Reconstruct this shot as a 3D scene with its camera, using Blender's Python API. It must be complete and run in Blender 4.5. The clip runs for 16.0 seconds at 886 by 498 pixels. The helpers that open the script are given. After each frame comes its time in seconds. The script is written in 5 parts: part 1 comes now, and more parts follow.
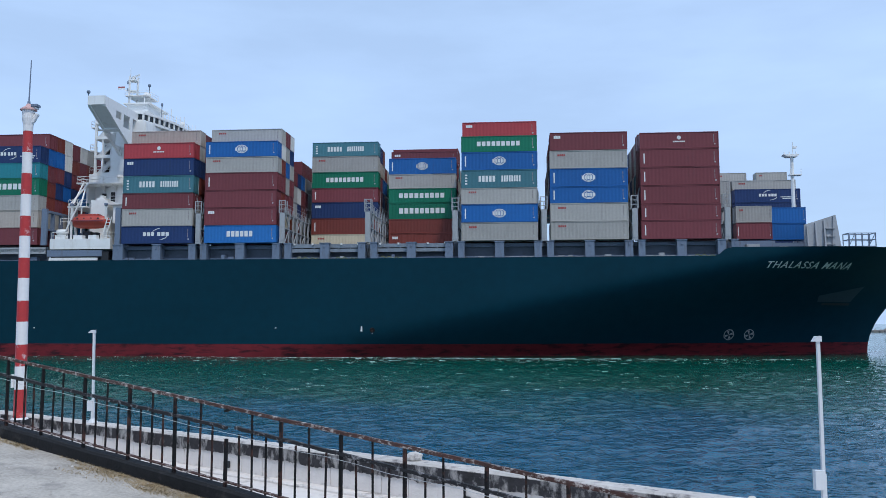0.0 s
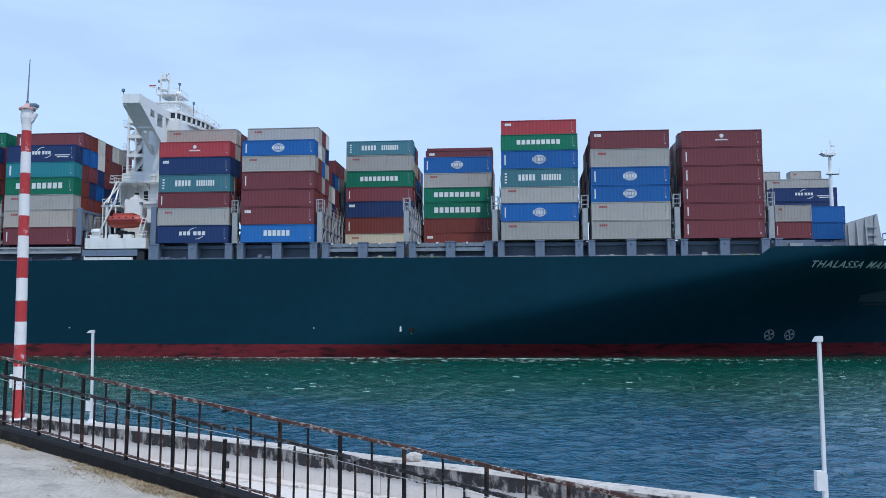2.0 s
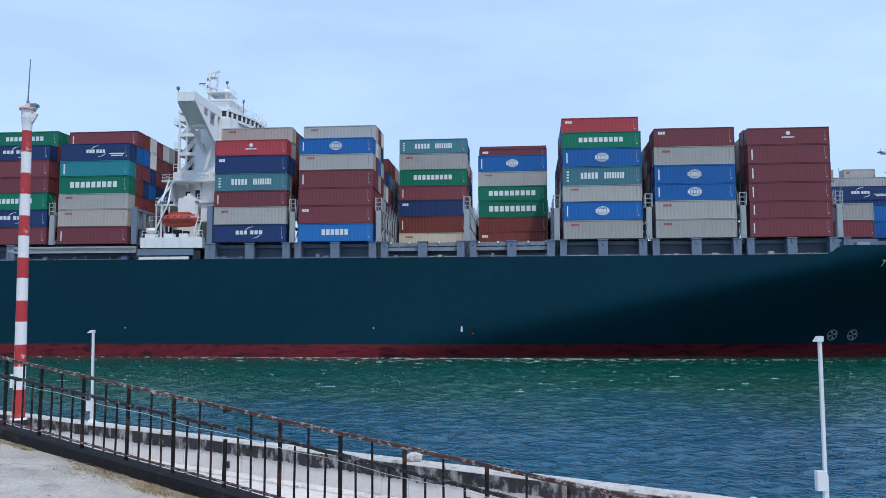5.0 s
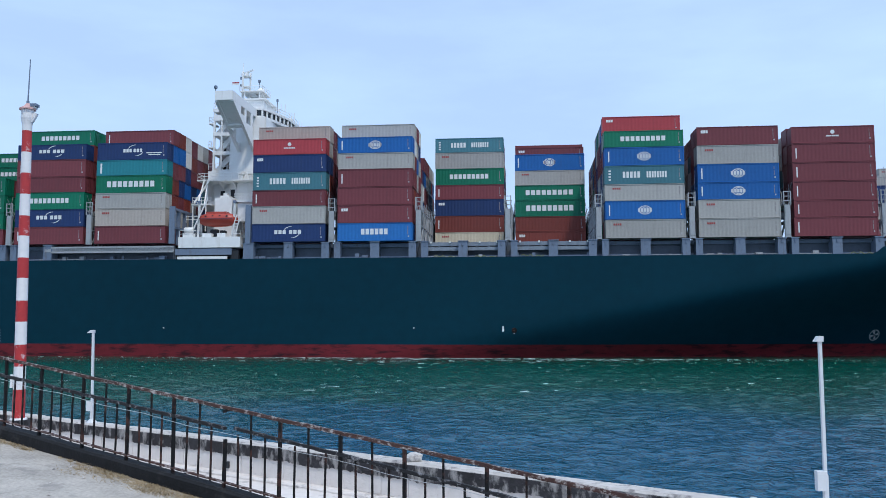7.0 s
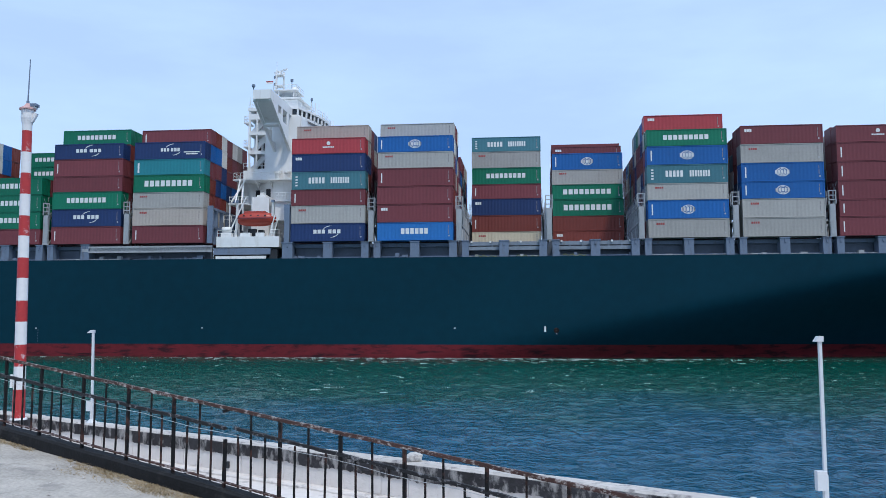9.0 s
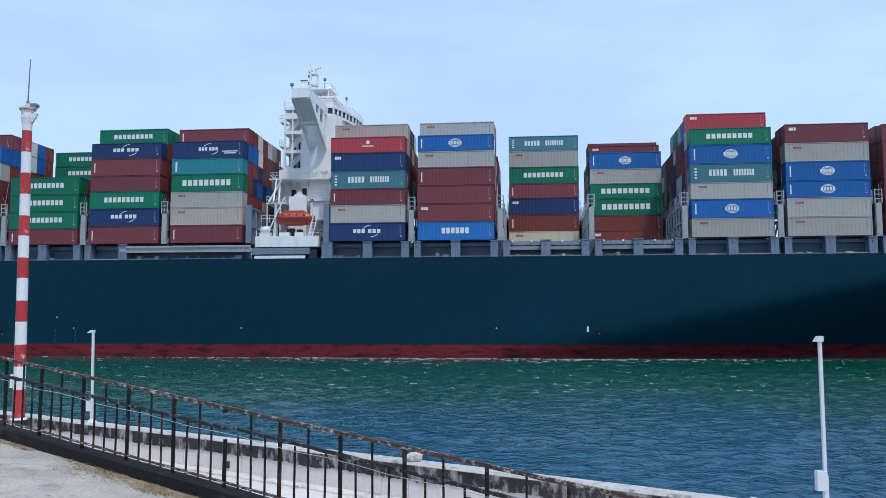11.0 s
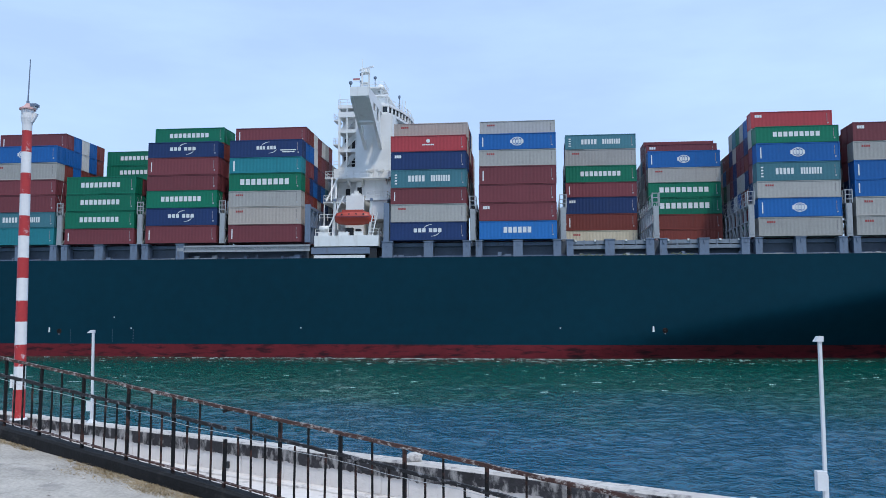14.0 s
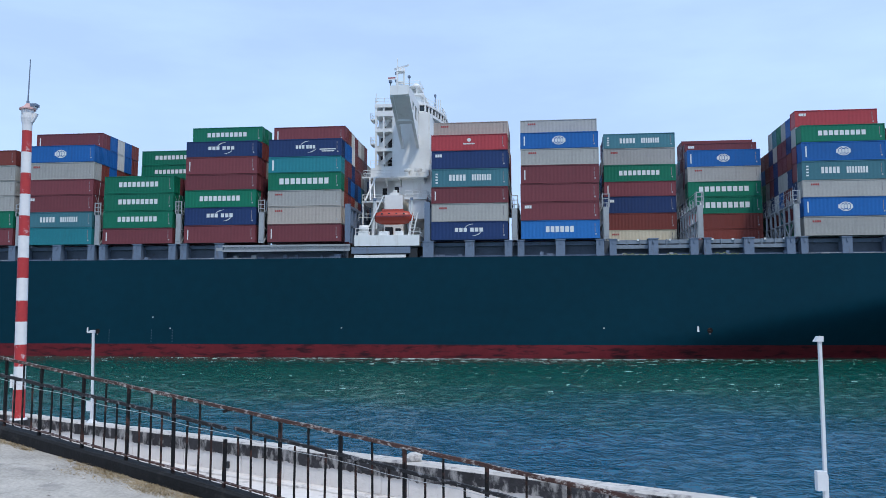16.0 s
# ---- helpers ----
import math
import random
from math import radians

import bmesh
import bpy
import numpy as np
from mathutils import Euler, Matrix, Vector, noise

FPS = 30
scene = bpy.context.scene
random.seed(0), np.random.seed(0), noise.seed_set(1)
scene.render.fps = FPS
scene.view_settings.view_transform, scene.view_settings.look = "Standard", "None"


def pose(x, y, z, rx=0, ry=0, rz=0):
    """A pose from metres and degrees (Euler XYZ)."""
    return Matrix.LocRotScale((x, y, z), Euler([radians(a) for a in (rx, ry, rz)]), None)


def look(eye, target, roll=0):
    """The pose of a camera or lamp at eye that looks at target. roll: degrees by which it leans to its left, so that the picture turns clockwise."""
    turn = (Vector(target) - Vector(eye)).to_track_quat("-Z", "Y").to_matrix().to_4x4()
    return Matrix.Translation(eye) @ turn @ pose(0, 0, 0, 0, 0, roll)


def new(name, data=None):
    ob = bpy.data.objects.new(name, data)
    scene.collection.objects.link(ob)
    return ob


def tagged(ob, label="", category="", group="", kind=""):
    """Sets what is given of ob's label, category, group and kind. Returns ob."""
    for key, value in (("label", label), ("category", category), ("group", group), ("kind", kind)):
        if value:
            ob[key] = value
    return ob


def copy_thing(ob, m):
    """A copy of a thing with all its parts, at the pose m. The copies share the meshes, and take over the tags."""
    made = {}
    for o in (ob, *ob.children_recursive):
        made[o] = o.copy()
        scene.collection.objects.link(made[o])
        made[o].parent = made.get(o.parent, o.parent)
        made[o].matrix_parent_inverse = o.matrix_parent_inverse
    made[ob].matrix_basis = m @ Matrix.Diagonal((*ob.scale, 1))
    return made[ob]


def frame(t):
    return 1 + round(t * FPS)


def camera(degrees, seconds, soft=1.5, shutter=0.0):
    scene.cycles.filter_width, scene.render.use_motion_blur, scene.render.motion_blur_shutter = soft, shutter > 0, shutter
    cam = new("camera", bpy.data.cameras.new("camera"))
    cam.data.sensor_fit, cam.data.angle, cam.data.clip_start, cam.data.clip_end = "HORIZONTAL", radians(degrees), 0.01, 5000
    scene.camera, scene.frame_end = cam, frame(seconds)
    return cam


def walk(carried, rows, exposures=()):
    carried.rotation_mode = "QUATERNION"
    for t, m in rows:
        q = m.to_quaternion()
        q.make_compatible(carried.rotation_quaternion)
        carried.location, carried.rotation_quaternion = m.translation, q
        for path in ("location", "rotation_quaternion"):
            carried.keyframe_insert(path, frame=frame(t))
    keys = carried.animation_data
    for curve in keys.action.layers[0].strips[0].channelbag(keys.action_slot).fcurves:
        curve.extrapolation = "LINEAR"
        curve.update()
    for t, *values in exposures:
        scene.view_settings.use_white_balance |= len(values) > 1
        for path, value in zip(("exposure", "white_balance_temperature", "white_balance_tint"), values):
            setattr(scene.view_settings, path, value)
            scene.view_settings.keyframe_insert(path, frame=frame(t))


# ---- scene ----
EYE = 5.42            # the lens above the water
TILT = 5.2            # degrees upwards
cam = camera(57.1, 16.0, soft=0.58)


def eye_row(t, back, turn=0.0):
    return (t, pose(0, -back, EYE, 90 + TILT, 0, turn) @ pose(0, 0, 0, 0, 0, ROLL))


ROLL = 0.0
walk(cam, [eye_row(0, 0.045), eye_row(1.5, 0.045), eye_row(2.1, 0.0, -0.03), eye_row(2.5, 0.0), eye_row(3.0, 0.0),
           eye_row(3.5, 0.0, -0.04), eye_row(4.0, 0.0), eye_row(16, 0.0)],
     exposures=[(0, -0.12), (0.8, 0.0), (16, 0.0)])

# ---- daylight: high sun behind the viewer's right shoulder, thin haze ----
SUN_ELEVATION, SUN_AZIMUTH = 58.0, 155.0      # azimuth clockwise from +y
world = bpy.data.worlds.new("sky")
scene.world = world
world.use_nodes = True
wn = world.node_tree.nodes
wl = world.node_tree.links
sky = wn.new("ShaderNodeTexSky")
sky.sky_type = "NISHITA"
sky.sun_disc = False
sky.sun_elevation = radians(SUN_ELEVATION)
sky.sun_rotation = radians(SUN_AZIMUTH)
sky.air_density, sky.dust_density, sky.ozone_density = 1.0, 1.6, 2.2
coord = wn.new("ShaderNodeTexCoord")
stretch = wn.new("ShaderNodeMapping")
stretch.inputs["Scale"].default_value = (1.3, 1.3, 5.0)
cloud = wn.new("ShaderNodeTexNoise")
cloud.inputs["Scale"].default_value = 2.2
cloud.inputs["Detail"].default_value = 5
cloud.inputs["Roughness"].default_value = 0.55
ramp = wn.new("ShaderNodeValToRGB")
ramp.color_ramp.elements[0].position, ramp.color_ramp.elements[1].position = 0.35, 0.8
ramp.color_ramp.elements[0].color = (0.66, 0.66, 0.66, 1)
ramp.color_ramp.elements[1].color = (0.9, 0.9, 0.9, 1)
haze = wn.new("ShaderNodeMix")
haze.data_type = "RGBA"
haze.inputs["B"].default_value = (6.4, 9.0, 13.4, 1)
wl.new(coord.outputs["Generated"], stretch.inputs["Vector"])
wl.new(stretch.outputs["Vector"], cloud.inputs["Vector"])
wl.new(cloud.outputs["Fac"], ramp.inputs["Fac"])
wl.new(ramp.outputs["Color"], haze.inputs["Factor"])
wl.new(sky.outputs["Color"], haze.inputs["A"])
wl.new(haze.outputs["Result"], wn["Background"].inputs["Color"])
wn["Background"].inputs["Strength"].default_value = 0.1

sun = new("sun", bpy.data.lights.new("sun", "SUN"))
sun.data.energy, sun.data.angle, sun.data.color = 1.95, radians(4.0), (1.0, 0.95, 0.87)
az, el = radians(SUN_AZIMUTH), radians(SUN_ELEVATION)
sun.matrix_world = look((math.sin(az) * math.cos(el) * 50, math.cos(az) * math.cos(el) * 50, math.sin(el) * 50), (0, 0, 0))


# ---- materials ----
def surface(name, colour, rough=0.6, metal=0.0, grain=12.0, vary=0.12, bump=0.15, bump_scale=40.0, dirt=None, dirt_amount=0.0,
            dirt_scale=(1, 1, 1), per_object=0.0, dirt_edge=0.55, space="Object", spec=0.5):
    """A painted, worn surface: two scales of colour change, stains of a second colour, fine relief."""
    m = bpy.data.materials.new(name)
    m.use_nodes = True
    n, l = m.node_tree.nodes, m.node_tree.links
    p = n["Principled BSDF"]
    p.inputs["Roughness"].default_value, p.inputs["Metallic"].default_value = rough, metal
    p.inputs["Specular IOR Level"].default_value = spec
    tc = n.new("ShaderNodeTexCoord")
    fine = n.new("ShaderNodeTexNoise")
    fine.inputs["Scale"].default_value, fine.inputs["Detail"].default_value = grain, 4
    broad = n.new("ShaderNodeTexNoise")
    broad.inputs["Scale"].default_value, broad.inputs["Detail"].default_value = grain * 0.08, 3
    l.new(tc.outputs[space], fine.inputs["Vector"])
    l.new(tc.outputs[space], broad.inputs["Vector"])
    add = n.new("ShaderNodeMath")
    add.operation = "ADD"
    l.new(fine.outputs["Fac"], add.inputs[0])
    l.new(broad.outputs["Fac"], add.inputs[1])
    span = n.new("ShaderNodeMapRange")
    span.inputs["From Min"].default_value, span.inputs["From Max"].default_value = 0.6, 1.4
    span.inputs["To Min"].default_value, span.inputs["To Max"].default_value = 1 - vary, 1 + vary
    l.new(add.outputs[0], span.inputs["Value"])
    value = span.outputs["Result"]
    if per_object:
        info = n.new("ShaderNodeObjectInfo")
        own = n.new("ShaderNodeMapRange")
        own.inputs["To Min"].default_value, own.inputs["To Max"].default_value = 1 - per_object, 1 + per_object
        l.new(info.outputs["Random"], own.inputs["Value"])
        mul = n.new("ShaderNodeMath")
        mul.operation = "MULTIPLY"
        l.new(value, mul.inputs[0])
        l.new(own.outputs["Result"], mul.inputs[1])
        value = mul.outputs[0]
    tint = n.new("ShaderNodeMix")
    tint.data_type, tint.blend_type = "RGBA", "MULTIPLY"
    tint.inputs["Factor"].default_value = 1
    tint.inputs["A"].default_value = (*colour, 1)
    l.new(value, tint.inputs["B"])
    out = tint.outputs["Result"]
    if dirt:
        place = n.new("ShaderNodeMapping")
        place.inputs["Scale"].default_value = dirt_scale
        l.new(tc.outputs[space], place.inputs["Vector"])
        if per_object:
            l.new(info.outputs["Random"], place.inputs["Location"])
        stain = n.new("ShaderNodeTexNoise")
        stain.inputs["Scale"].default_value, stain.inputs["Detail"].default_value = 1.0, 6
        stain.inputs["Roughness"].default_value = 0.65
        l.new(place.outputs["Vector"], stain.inputs["Vector"])
        mask = n.new("ShaderNodeMapRange")
        mask.inputs["From Min"].default_value, mask.inputs["From Max"].default_value = dirt_edge, dirt_edge + 0.13
        mask.inputs["To Max"].default_value = dirt_amount
        l.new(stain.outputs["Fac"], mask.inputs["Value"])
        over = n.new("ShaderNodeMix")
        over.data_type = "RGBA"
        over.inputs["B"].default_value = (*dirt, 1)
        l.new(mask.outputs["Result"], over.inputs["Factor"])
        l.new(out, over.inputs["A"])
        out = over.outputs["Result"]
    l.new(out, p.inputs["Base Color"])
    if bump:
        relief = n.new("ShaderNodeTexNoise")
        relief.inputs["Scale"].default_value, relief.inputs["Detail"].default_value = bump_scale, 4
        l.new(tc.outputs[space], relief.inputs["Vector"])
        b = n.new("ShaderNodeBump")
        b.inputs["Strength"].default_value, b.inputs["Distance"].default_value = bump, 0.02
        l.new(relief.outputs["Fac"], b.inputs["Height"])
        l.new(b.outputs["Normal"], p.inputs["Normal"])
    return m


def paint(name, colour, rust=0.2):
    return surface(name, colour, rough=0.5, grain=3.0, vary=0.1, bump=0.05, bump_scale=8, dirt=tuple(0.35 * c + 0.03 for c in colour),
                   dirt_amount=rust, dirt_scale=(1.4, 1.4, 0.25), per_object=0.12, dirt_edge=0.57, spec=0.3)


PAINT = {
    "maroon": paint("maroon_paint", (0.175, 0.043, 0.052)),
    "rust": paint("rust_red_paint", (0.19, 0.042, 0.032)),
    "red": paint("red_paint", (0.38, 0.048, 0.058)),
    "navy": paint("navy_paint", (0.014, 0.038, 0.125)),
    "blue": paint("blue_paint", (0.010, 0.110, 0.35)),
    "sky": paint("light_blue_paint", (0.018, 0.14, 0.40)),
    "green": paint("green_paint", (0.002, 0.150, 0.085)),
    "teal": paint("grey_teal_paint", (0.055, 0.175, 0.215)),
    "cyan": paint("cyan_paint", (0.018, 0.20, 0.24)),
    "grey": paint("warm_grey_paint", (0.37, 0.36, 0.34)),
    "tan": paint("tan_paint", (0.42, 0.37, 0.33)),
    "cream": paint("cream_paint", (0.52, 0.46, 0.34)),
    "orange": paint("orange_brown_paint", (0.22, 0.06, 0.03)),
    "white": paint("white_container_paint", (0.60, 0.60, 0.58)),
}
MARK_WHITE = surface("white_mark", (0.70, 0.72, 0.72), rough=0.6, vary=0.08, bump=0)
MARK_RED = surface("red_mark", (0.34, 0.055, 0.055), rough=0.6, vary=0.08, bump=0)
MARK_FAINT = surface("faint_mark", (0.24, 0.22, 0.23), rough=0.6, vary=0.08, bump=0)
MARK_GREY = surface("faded_mark", (0.40, 0.40, 0.42), rough=0.6, vary=0.08, bump=0)
HULL = surface("hull_paint", (0.0022, 0.031, 0.0495), rough=0.5, grain=0.6, vary=0.16, bump=0.04, bump_scale=0.7, dirt=(0.0018, 0.036, 0.054),
               dirt_amount=0.5, dirt_scale=(0.16, 0.16, 0.5), spec=0.08)
BOOT = surface("boot_top_paint", (0.145, 0.017, 0.023), rough=0.6, grain=0.8, vary=0.25, bump=0.05, bump_scale=2, dirt=(0.016, 0.008, 0.012),
               dirt_amount=0.85, dirt_scale=(0.28, 0.28, 1.3), dirt_edge=0.5, spec=0.15)
DECK = surface("deck_grey_paint", (0.10, 0.13, 0.17), rough=0.6, grain=2, vary=0.2, bump=0.05, dirt=(0.04, 0.045, 0.05), dirt_amount=0.5)
RECESS = surface("recess_plate_paint", (0.022, 0.042, 0.062), rough=0.6, grain=1, vary=0.2, bump=0.03)
STEEL = surface("blue_grey_steel_paint", (0.14, 0.185, 0.26), rough=0.55, grain=3, vary=0.12, bump=0.04, dirt=(0.10, 0.075, 0.06), dirt_amount=0.4,
                dirt_scale=(1.5, 1.5, 0.3))
BRIDGE_STEEL = surface("light_grey_steel_paint", (0.34, 0.36, 0.38), rough=0.55, grain=3, vary=0.12, bump=0.04, dirt=(0.17, 0.12, 0.09), dirt_amount=0.4,
                       dirt_scale=(1.5, 1.5, 0.3))
HATCH = surface("hatch_cover_paint", (0.20, 0.24, 0.29), rough=0.6, grain=2, vary=0.2, bump=0.05, dirt=(0.13, 0.10, 0.08), dirt_amount=0.4, dirt_scale=(1.5, 1.5, 1.0))
# near-black colour that carries the shade of openings and gaps
SHADE_STEEL = surface("recess_shade_colour", (0.018, 0.021, 0.026), rough=0.7, grain=2, vary=0.3, bump=0.05)
SHIP_WHITE = surface("ship_white_paint", (0.76, 0.77, 0.76), rough=0.5, grain=1.5, vary=0.05, bump=0.03, dirt=(0.50, 0.46, 0.40), dirt_amount=0.35,
                     dirt_scale=(0.8, 0.8, 0.15))
GLASS_DARK = surface("dark_window_glass", (0.012, 0.02, 0.028), rough=0.08, vary=0.05, bump=0, spec=0.6)
LIFEBOAT = surface("orange_red_plastic", (0.42, 0.055, 0.035), rough=0.4, grain=2, vary=0.1, bump=0.03, dirt=(0.25, 0.05, 0.04), dirt_amount=0.4)
RUST_IRON = surface("rusted_black_iron", (0.006, 0.006, 0.007), rough=0.75, grain=30, vary=0.4, bump=0.5, bump_scale=60, dirt=(0.095, 0.042, 0.032),
                    dirt_amount=0.8, dirt_scale=(5, 5, 5), dirt_edge=0.51, spec=0.25)
FLAKED_IRON = surface("flaked_black_iron", (0.010, 0.010, 0.012), rough=0.75, grain=30, vary=0.4, bump=0.6, bump_scale=60, dirt=(0.30, 0.29, 0.30),
                      dirt_amount=0.9, dirt_scale=(14, 14, 16), dirt_edge=0.55)
RUST_RAIL = surface("rusted_rail_paint", (0.060, 0.024, 0.018), rough=0.75, grain=25, vary=0.4, bump=0.5, bump_scale=60, dirt=(0.50, 0.45, 0.42),
                    dirt_amount=0.9, dirt_scale=(15, 15, 24), dirt_edge=0.515)
KERB = surface("black_painted_kerb", (0.014, 0.0145, 0.016), rough=0.7, grain=10, vary=0.4, bump=0.5, bump_scale=30, dirt=(0.07, 0.066, 0.062),
               dirt_amount=0.65, dirt_scale=(3, 3, 4), dirt_edge=0.57, spec=0.2)
CONCRETE = surface("weathered_concrete", (0.40, 0.37, 0.33), rough=0.9, grain=26, vary=0.3, bump=0.5, bump_scale=40, dirt=(0.21, 0.20, 0.185),
                   dirt_amount=0.7, dirt_scale=(2.2, 3.0, 1), dirt_edge=0.54)
WHITEWASH = surface("peeling_whitewash", (0.69, 0.645, 0.61), rough=0.85, grain=6, vary=0.1, bump=0.5, bump_scale=25, dirt=(0.27, 0.255, 0.25),
                    dirt_amount=0.8, dirt_scale=(2.2, 2.2, 5.0), dirt_edge=0.57)
COPING = surface("stained_coping_concrete", (0.50, 0.47, 0.44), rough=0.9, grain=10, vary=0.2, bump=0.6, bump_scale=25, dirt=(0.14, 0.13, 0.13),
                 dirt_amount=0.8, dirt_scale=(5, 5, 4), dirt_edge=0.54)
COAMING = surface("coaming_paint", (0.085, 0.11, 0.145), rough=0.65, grain=2, vary=0.2, bump=0.05, dirt=(0.05, 0.05, 0.055), dirt_amount=0.5)
MOULD = surface("black_mould_on_whitewash", (0.075, 0.072, 0.078), rough=0.9, grain=14, vary=0.4, bump=0.6, bump_scale=25, dirt=(0.62, 0.59, 0.57),
                dirt_amount=0.95, dirt_scale=(4.6, 4.6, 2.4), dirt_edge=0.485)
POLE_WHITE = surface("pole_white_paint", (0.70, 0.70, 0.70), rough=0.55, grain=10, vary=0.08, bump=0.2, dirt=(0.36, 0.12, 0.11), dirt_amount=0.4,
                     dirt_scale=(3, 3, 2), dirt_edge=0.62)
POLE_RED = surface("pole_red_paint", (0.42, 0.028, 0.030), rough=0.55, grain=10, vary=0.12, bump=0.2, dirt=(0.66, 0.60, 0.60), dirt_amount=0.9,
                   dirt_scale=(7, 7, 4.0), dirt_edge=0.585)
POLE_CAP = surface("faded_pink_cap_paint", (0.58, 0.36, 0.34), rough=0.6, grain=10, vary=0.15, bump=0.2)
GALV = surface("galvanised_grey_paint", (0.60, 0.62, 0.64), rough=0.5, grain=12, vary=0.06, bump=0.1)
DRY_GRASS = surface("dry_grass", (0.36, 0.28, 0.17), rough=0.9, grain=30, vary=0.4, bump=0)
ROCK = surface("grey_rock", (0.20, 0.19, 0.18), rough=0.9, grain=5, vary=0.3, bump=0.8, bump_scale=8)
CABLE = surface("grey_cable", (0.42, 0.44, 0.46), rough=0.5, vary=0.1, bump=0)


def water_material():
    """Sea water: turbid green where the ship stirs the channel, inshore the sky's blue reflection painted in, with fine
    ripples.
    """
    m = bpy.data.materials.new("sea_water")
    m.use_nodes = True
    n, l = m.node_tree.nodes, m.node_tree.links
    p = n["Principled BSDF"]
    p.inputs["Roughness"].default_value, p.inputs["IOR"].default_value = 0.09, 1.33
    p.inputs["Specular IOR Level"].default_value = 0.5
    tc = n.new("ShaderNodeTexCoord")
    xyz = n.new("ShaderNodeSeparateXYZ")
    l.new(tc.outputs["Object"], xyz.inputs[0])
    broad = n.new("ShaderNodeTexNoise")
    broad.inputs["Scale"].default_value, broad.inputs["Detail"].default_value = 0.06, 4
    l.new(tc.outputs["Object"], broad.inputs["Vector"])
    wander = n.new("ShaderNodeMath")
    wander.operation = "MULTIPLY_ADD"
    wander.inputs[1].default_value = 60
    l.new(broad.outputs["Fac"], wander.inputs[0])
    l.new(xyz.outputs["Y"], wander.inputs[2])
    span = n.new("ShaderNodeMapRange")
    span.interpolation_type = "SMOOTHSTEP"
    span.inputs["From Min"].default_value, span.inputs["From Max"].default_value = 64, 104
    l.new(wander.outputs[0], span.inputs["Value"])
    mix = n.new("ShaderNodeMix")
    mix.data_type = "RGBA"
    # A is the reflected sky blue put into the base colour, B the turbid green
    mix.inputs["A"].default_value = (0.002, 0.070, 0.126, 1)
    mix.inputs["B"].default_value = (0.003, 0.072, 0.051, 1)
    l.new(span.outputs["Result"], mix.inputs["Factor"])
    l.new(mix.outputs["Result"], p.inputs["Base Color"])
    total = None
    for scale, height in (((0.7, 0.9, 1), 0.40), ((1.7, 1.7, 1), 0.42), ((3.8, 3.2, 1), 0.26)):
        place = n.new("ShaderNodeMapping")
        place.inputs["Scale"].default_value = scale
        place.inputs["Rotation"].default_value = (0, 0, 0.12)
        l.new(tc.outputs["Object"], place.inputs["Vector"])
        wave = n.new("ShaderNodeTexNoise")
        wave.inputs["Scale"].default_value, wave.inputs["Detail"].default_value = 1.0, 3
        wave.inputs["Distortion"].default_value = 0.4
        l.new(place.outputs["Vector"], wave.inputs["Vector"])
        mul = n.new("ShaderNodeMath")
        mul.operation = "MULTIPLY"
        mul.inputs[1].default_value = height
        l.new(wave.outputs["Fac"], mul.inputs[0])
        if total is None:
            total = mul.outputs[0]
        else:
            add = n.new("ShaderNodeMath")
            add.operation = "ADD"
            l.new(total, add.inputs[0])
            l.new(mul.outputs[0], add.inputs[1])
            total = add.outputs[0]
    b = n.new("ShaderNodeBump")
    b.inputs["Strength"].default_value, b.inputs["Distance"].default_value = 1.0, 0.3
    l.new(total, b.inputs["Height"])
    l.new(b.outputs["Normal"], p.inputs["Normal"])
    return m


WATER = water_material()
FOAM_GLINT = surface("white_foam_and_glint", (0.75, 0.80, 0.80), rough=0.7, vary=0.1, bump=0)


# ---- building helpers ----
def box(bm, x0, x1, y0, y1, z0, z1):
    v = [bm.verts.new(c) for c in ((x0, y0, z0), (x1, y0, z0), (x1, y1, z0), (x0, y1, z0), (x0, y0, z1), (x1, y0, z1), (x1, y1, z1), (x0, y1, z1))]
    for f in ((0, 3, 2, 1), (4, 5, 6, 7), (0, 1, 5, 4), (1, 2, 6, 5), (2, 3, 7, 6), (3, 0, 4, 7)):
        bm.faces.new([v[i] for i in f])


def bar(bm, a, b, r, sides=6, r2=None):
    """A round bar from a to b."""
    a, b = Vector(a), Vector(b)
    q = (b - a).to_track_quat("Z", "Y")
    rings = []
    for c, rad in ((a, r), (b, r if r2 is None else r2)):
        rings.append([bm.verts.new(c + q @ Vector((math.cos(2 * math.pi * i / sides) * rad, math.sin(2 * math.pi * i / sides) * rad, 0))) for i in range(sides)])
    for i in range(sides):
        j = (i + 1) % sides
        bm.faces.new((rings[0][i], rings[0][j], rings[1][j], rings[1][i]))
    bm.faces.new(rings[0][::-1])
    bm.faces.new(rings[1])


def flat_bar(bm, a, b, w, d):
    """A square-section bar from a to b, w by d."""
    a, b = Vector(a), Vector(b)
    q = (b - a).to_track_quat("Z", "Y")
    rings = [[bm.verts.new(c + q @ Vector((sx * w / 2, sy * d / 2, 0))) for sx, sy in ((-1, -1), (1, -1), (1, 1), (-1, 1))] for c in (a, b)]
    for i in range(4):
        j = (i + 1) % 4
        bm.faces.new((rings[0][i], rings[0][j], rings[1][j], rings[1][i]))
    bm.faces.new(rings[0][::-1])
    bm.faces.new(rings[1])


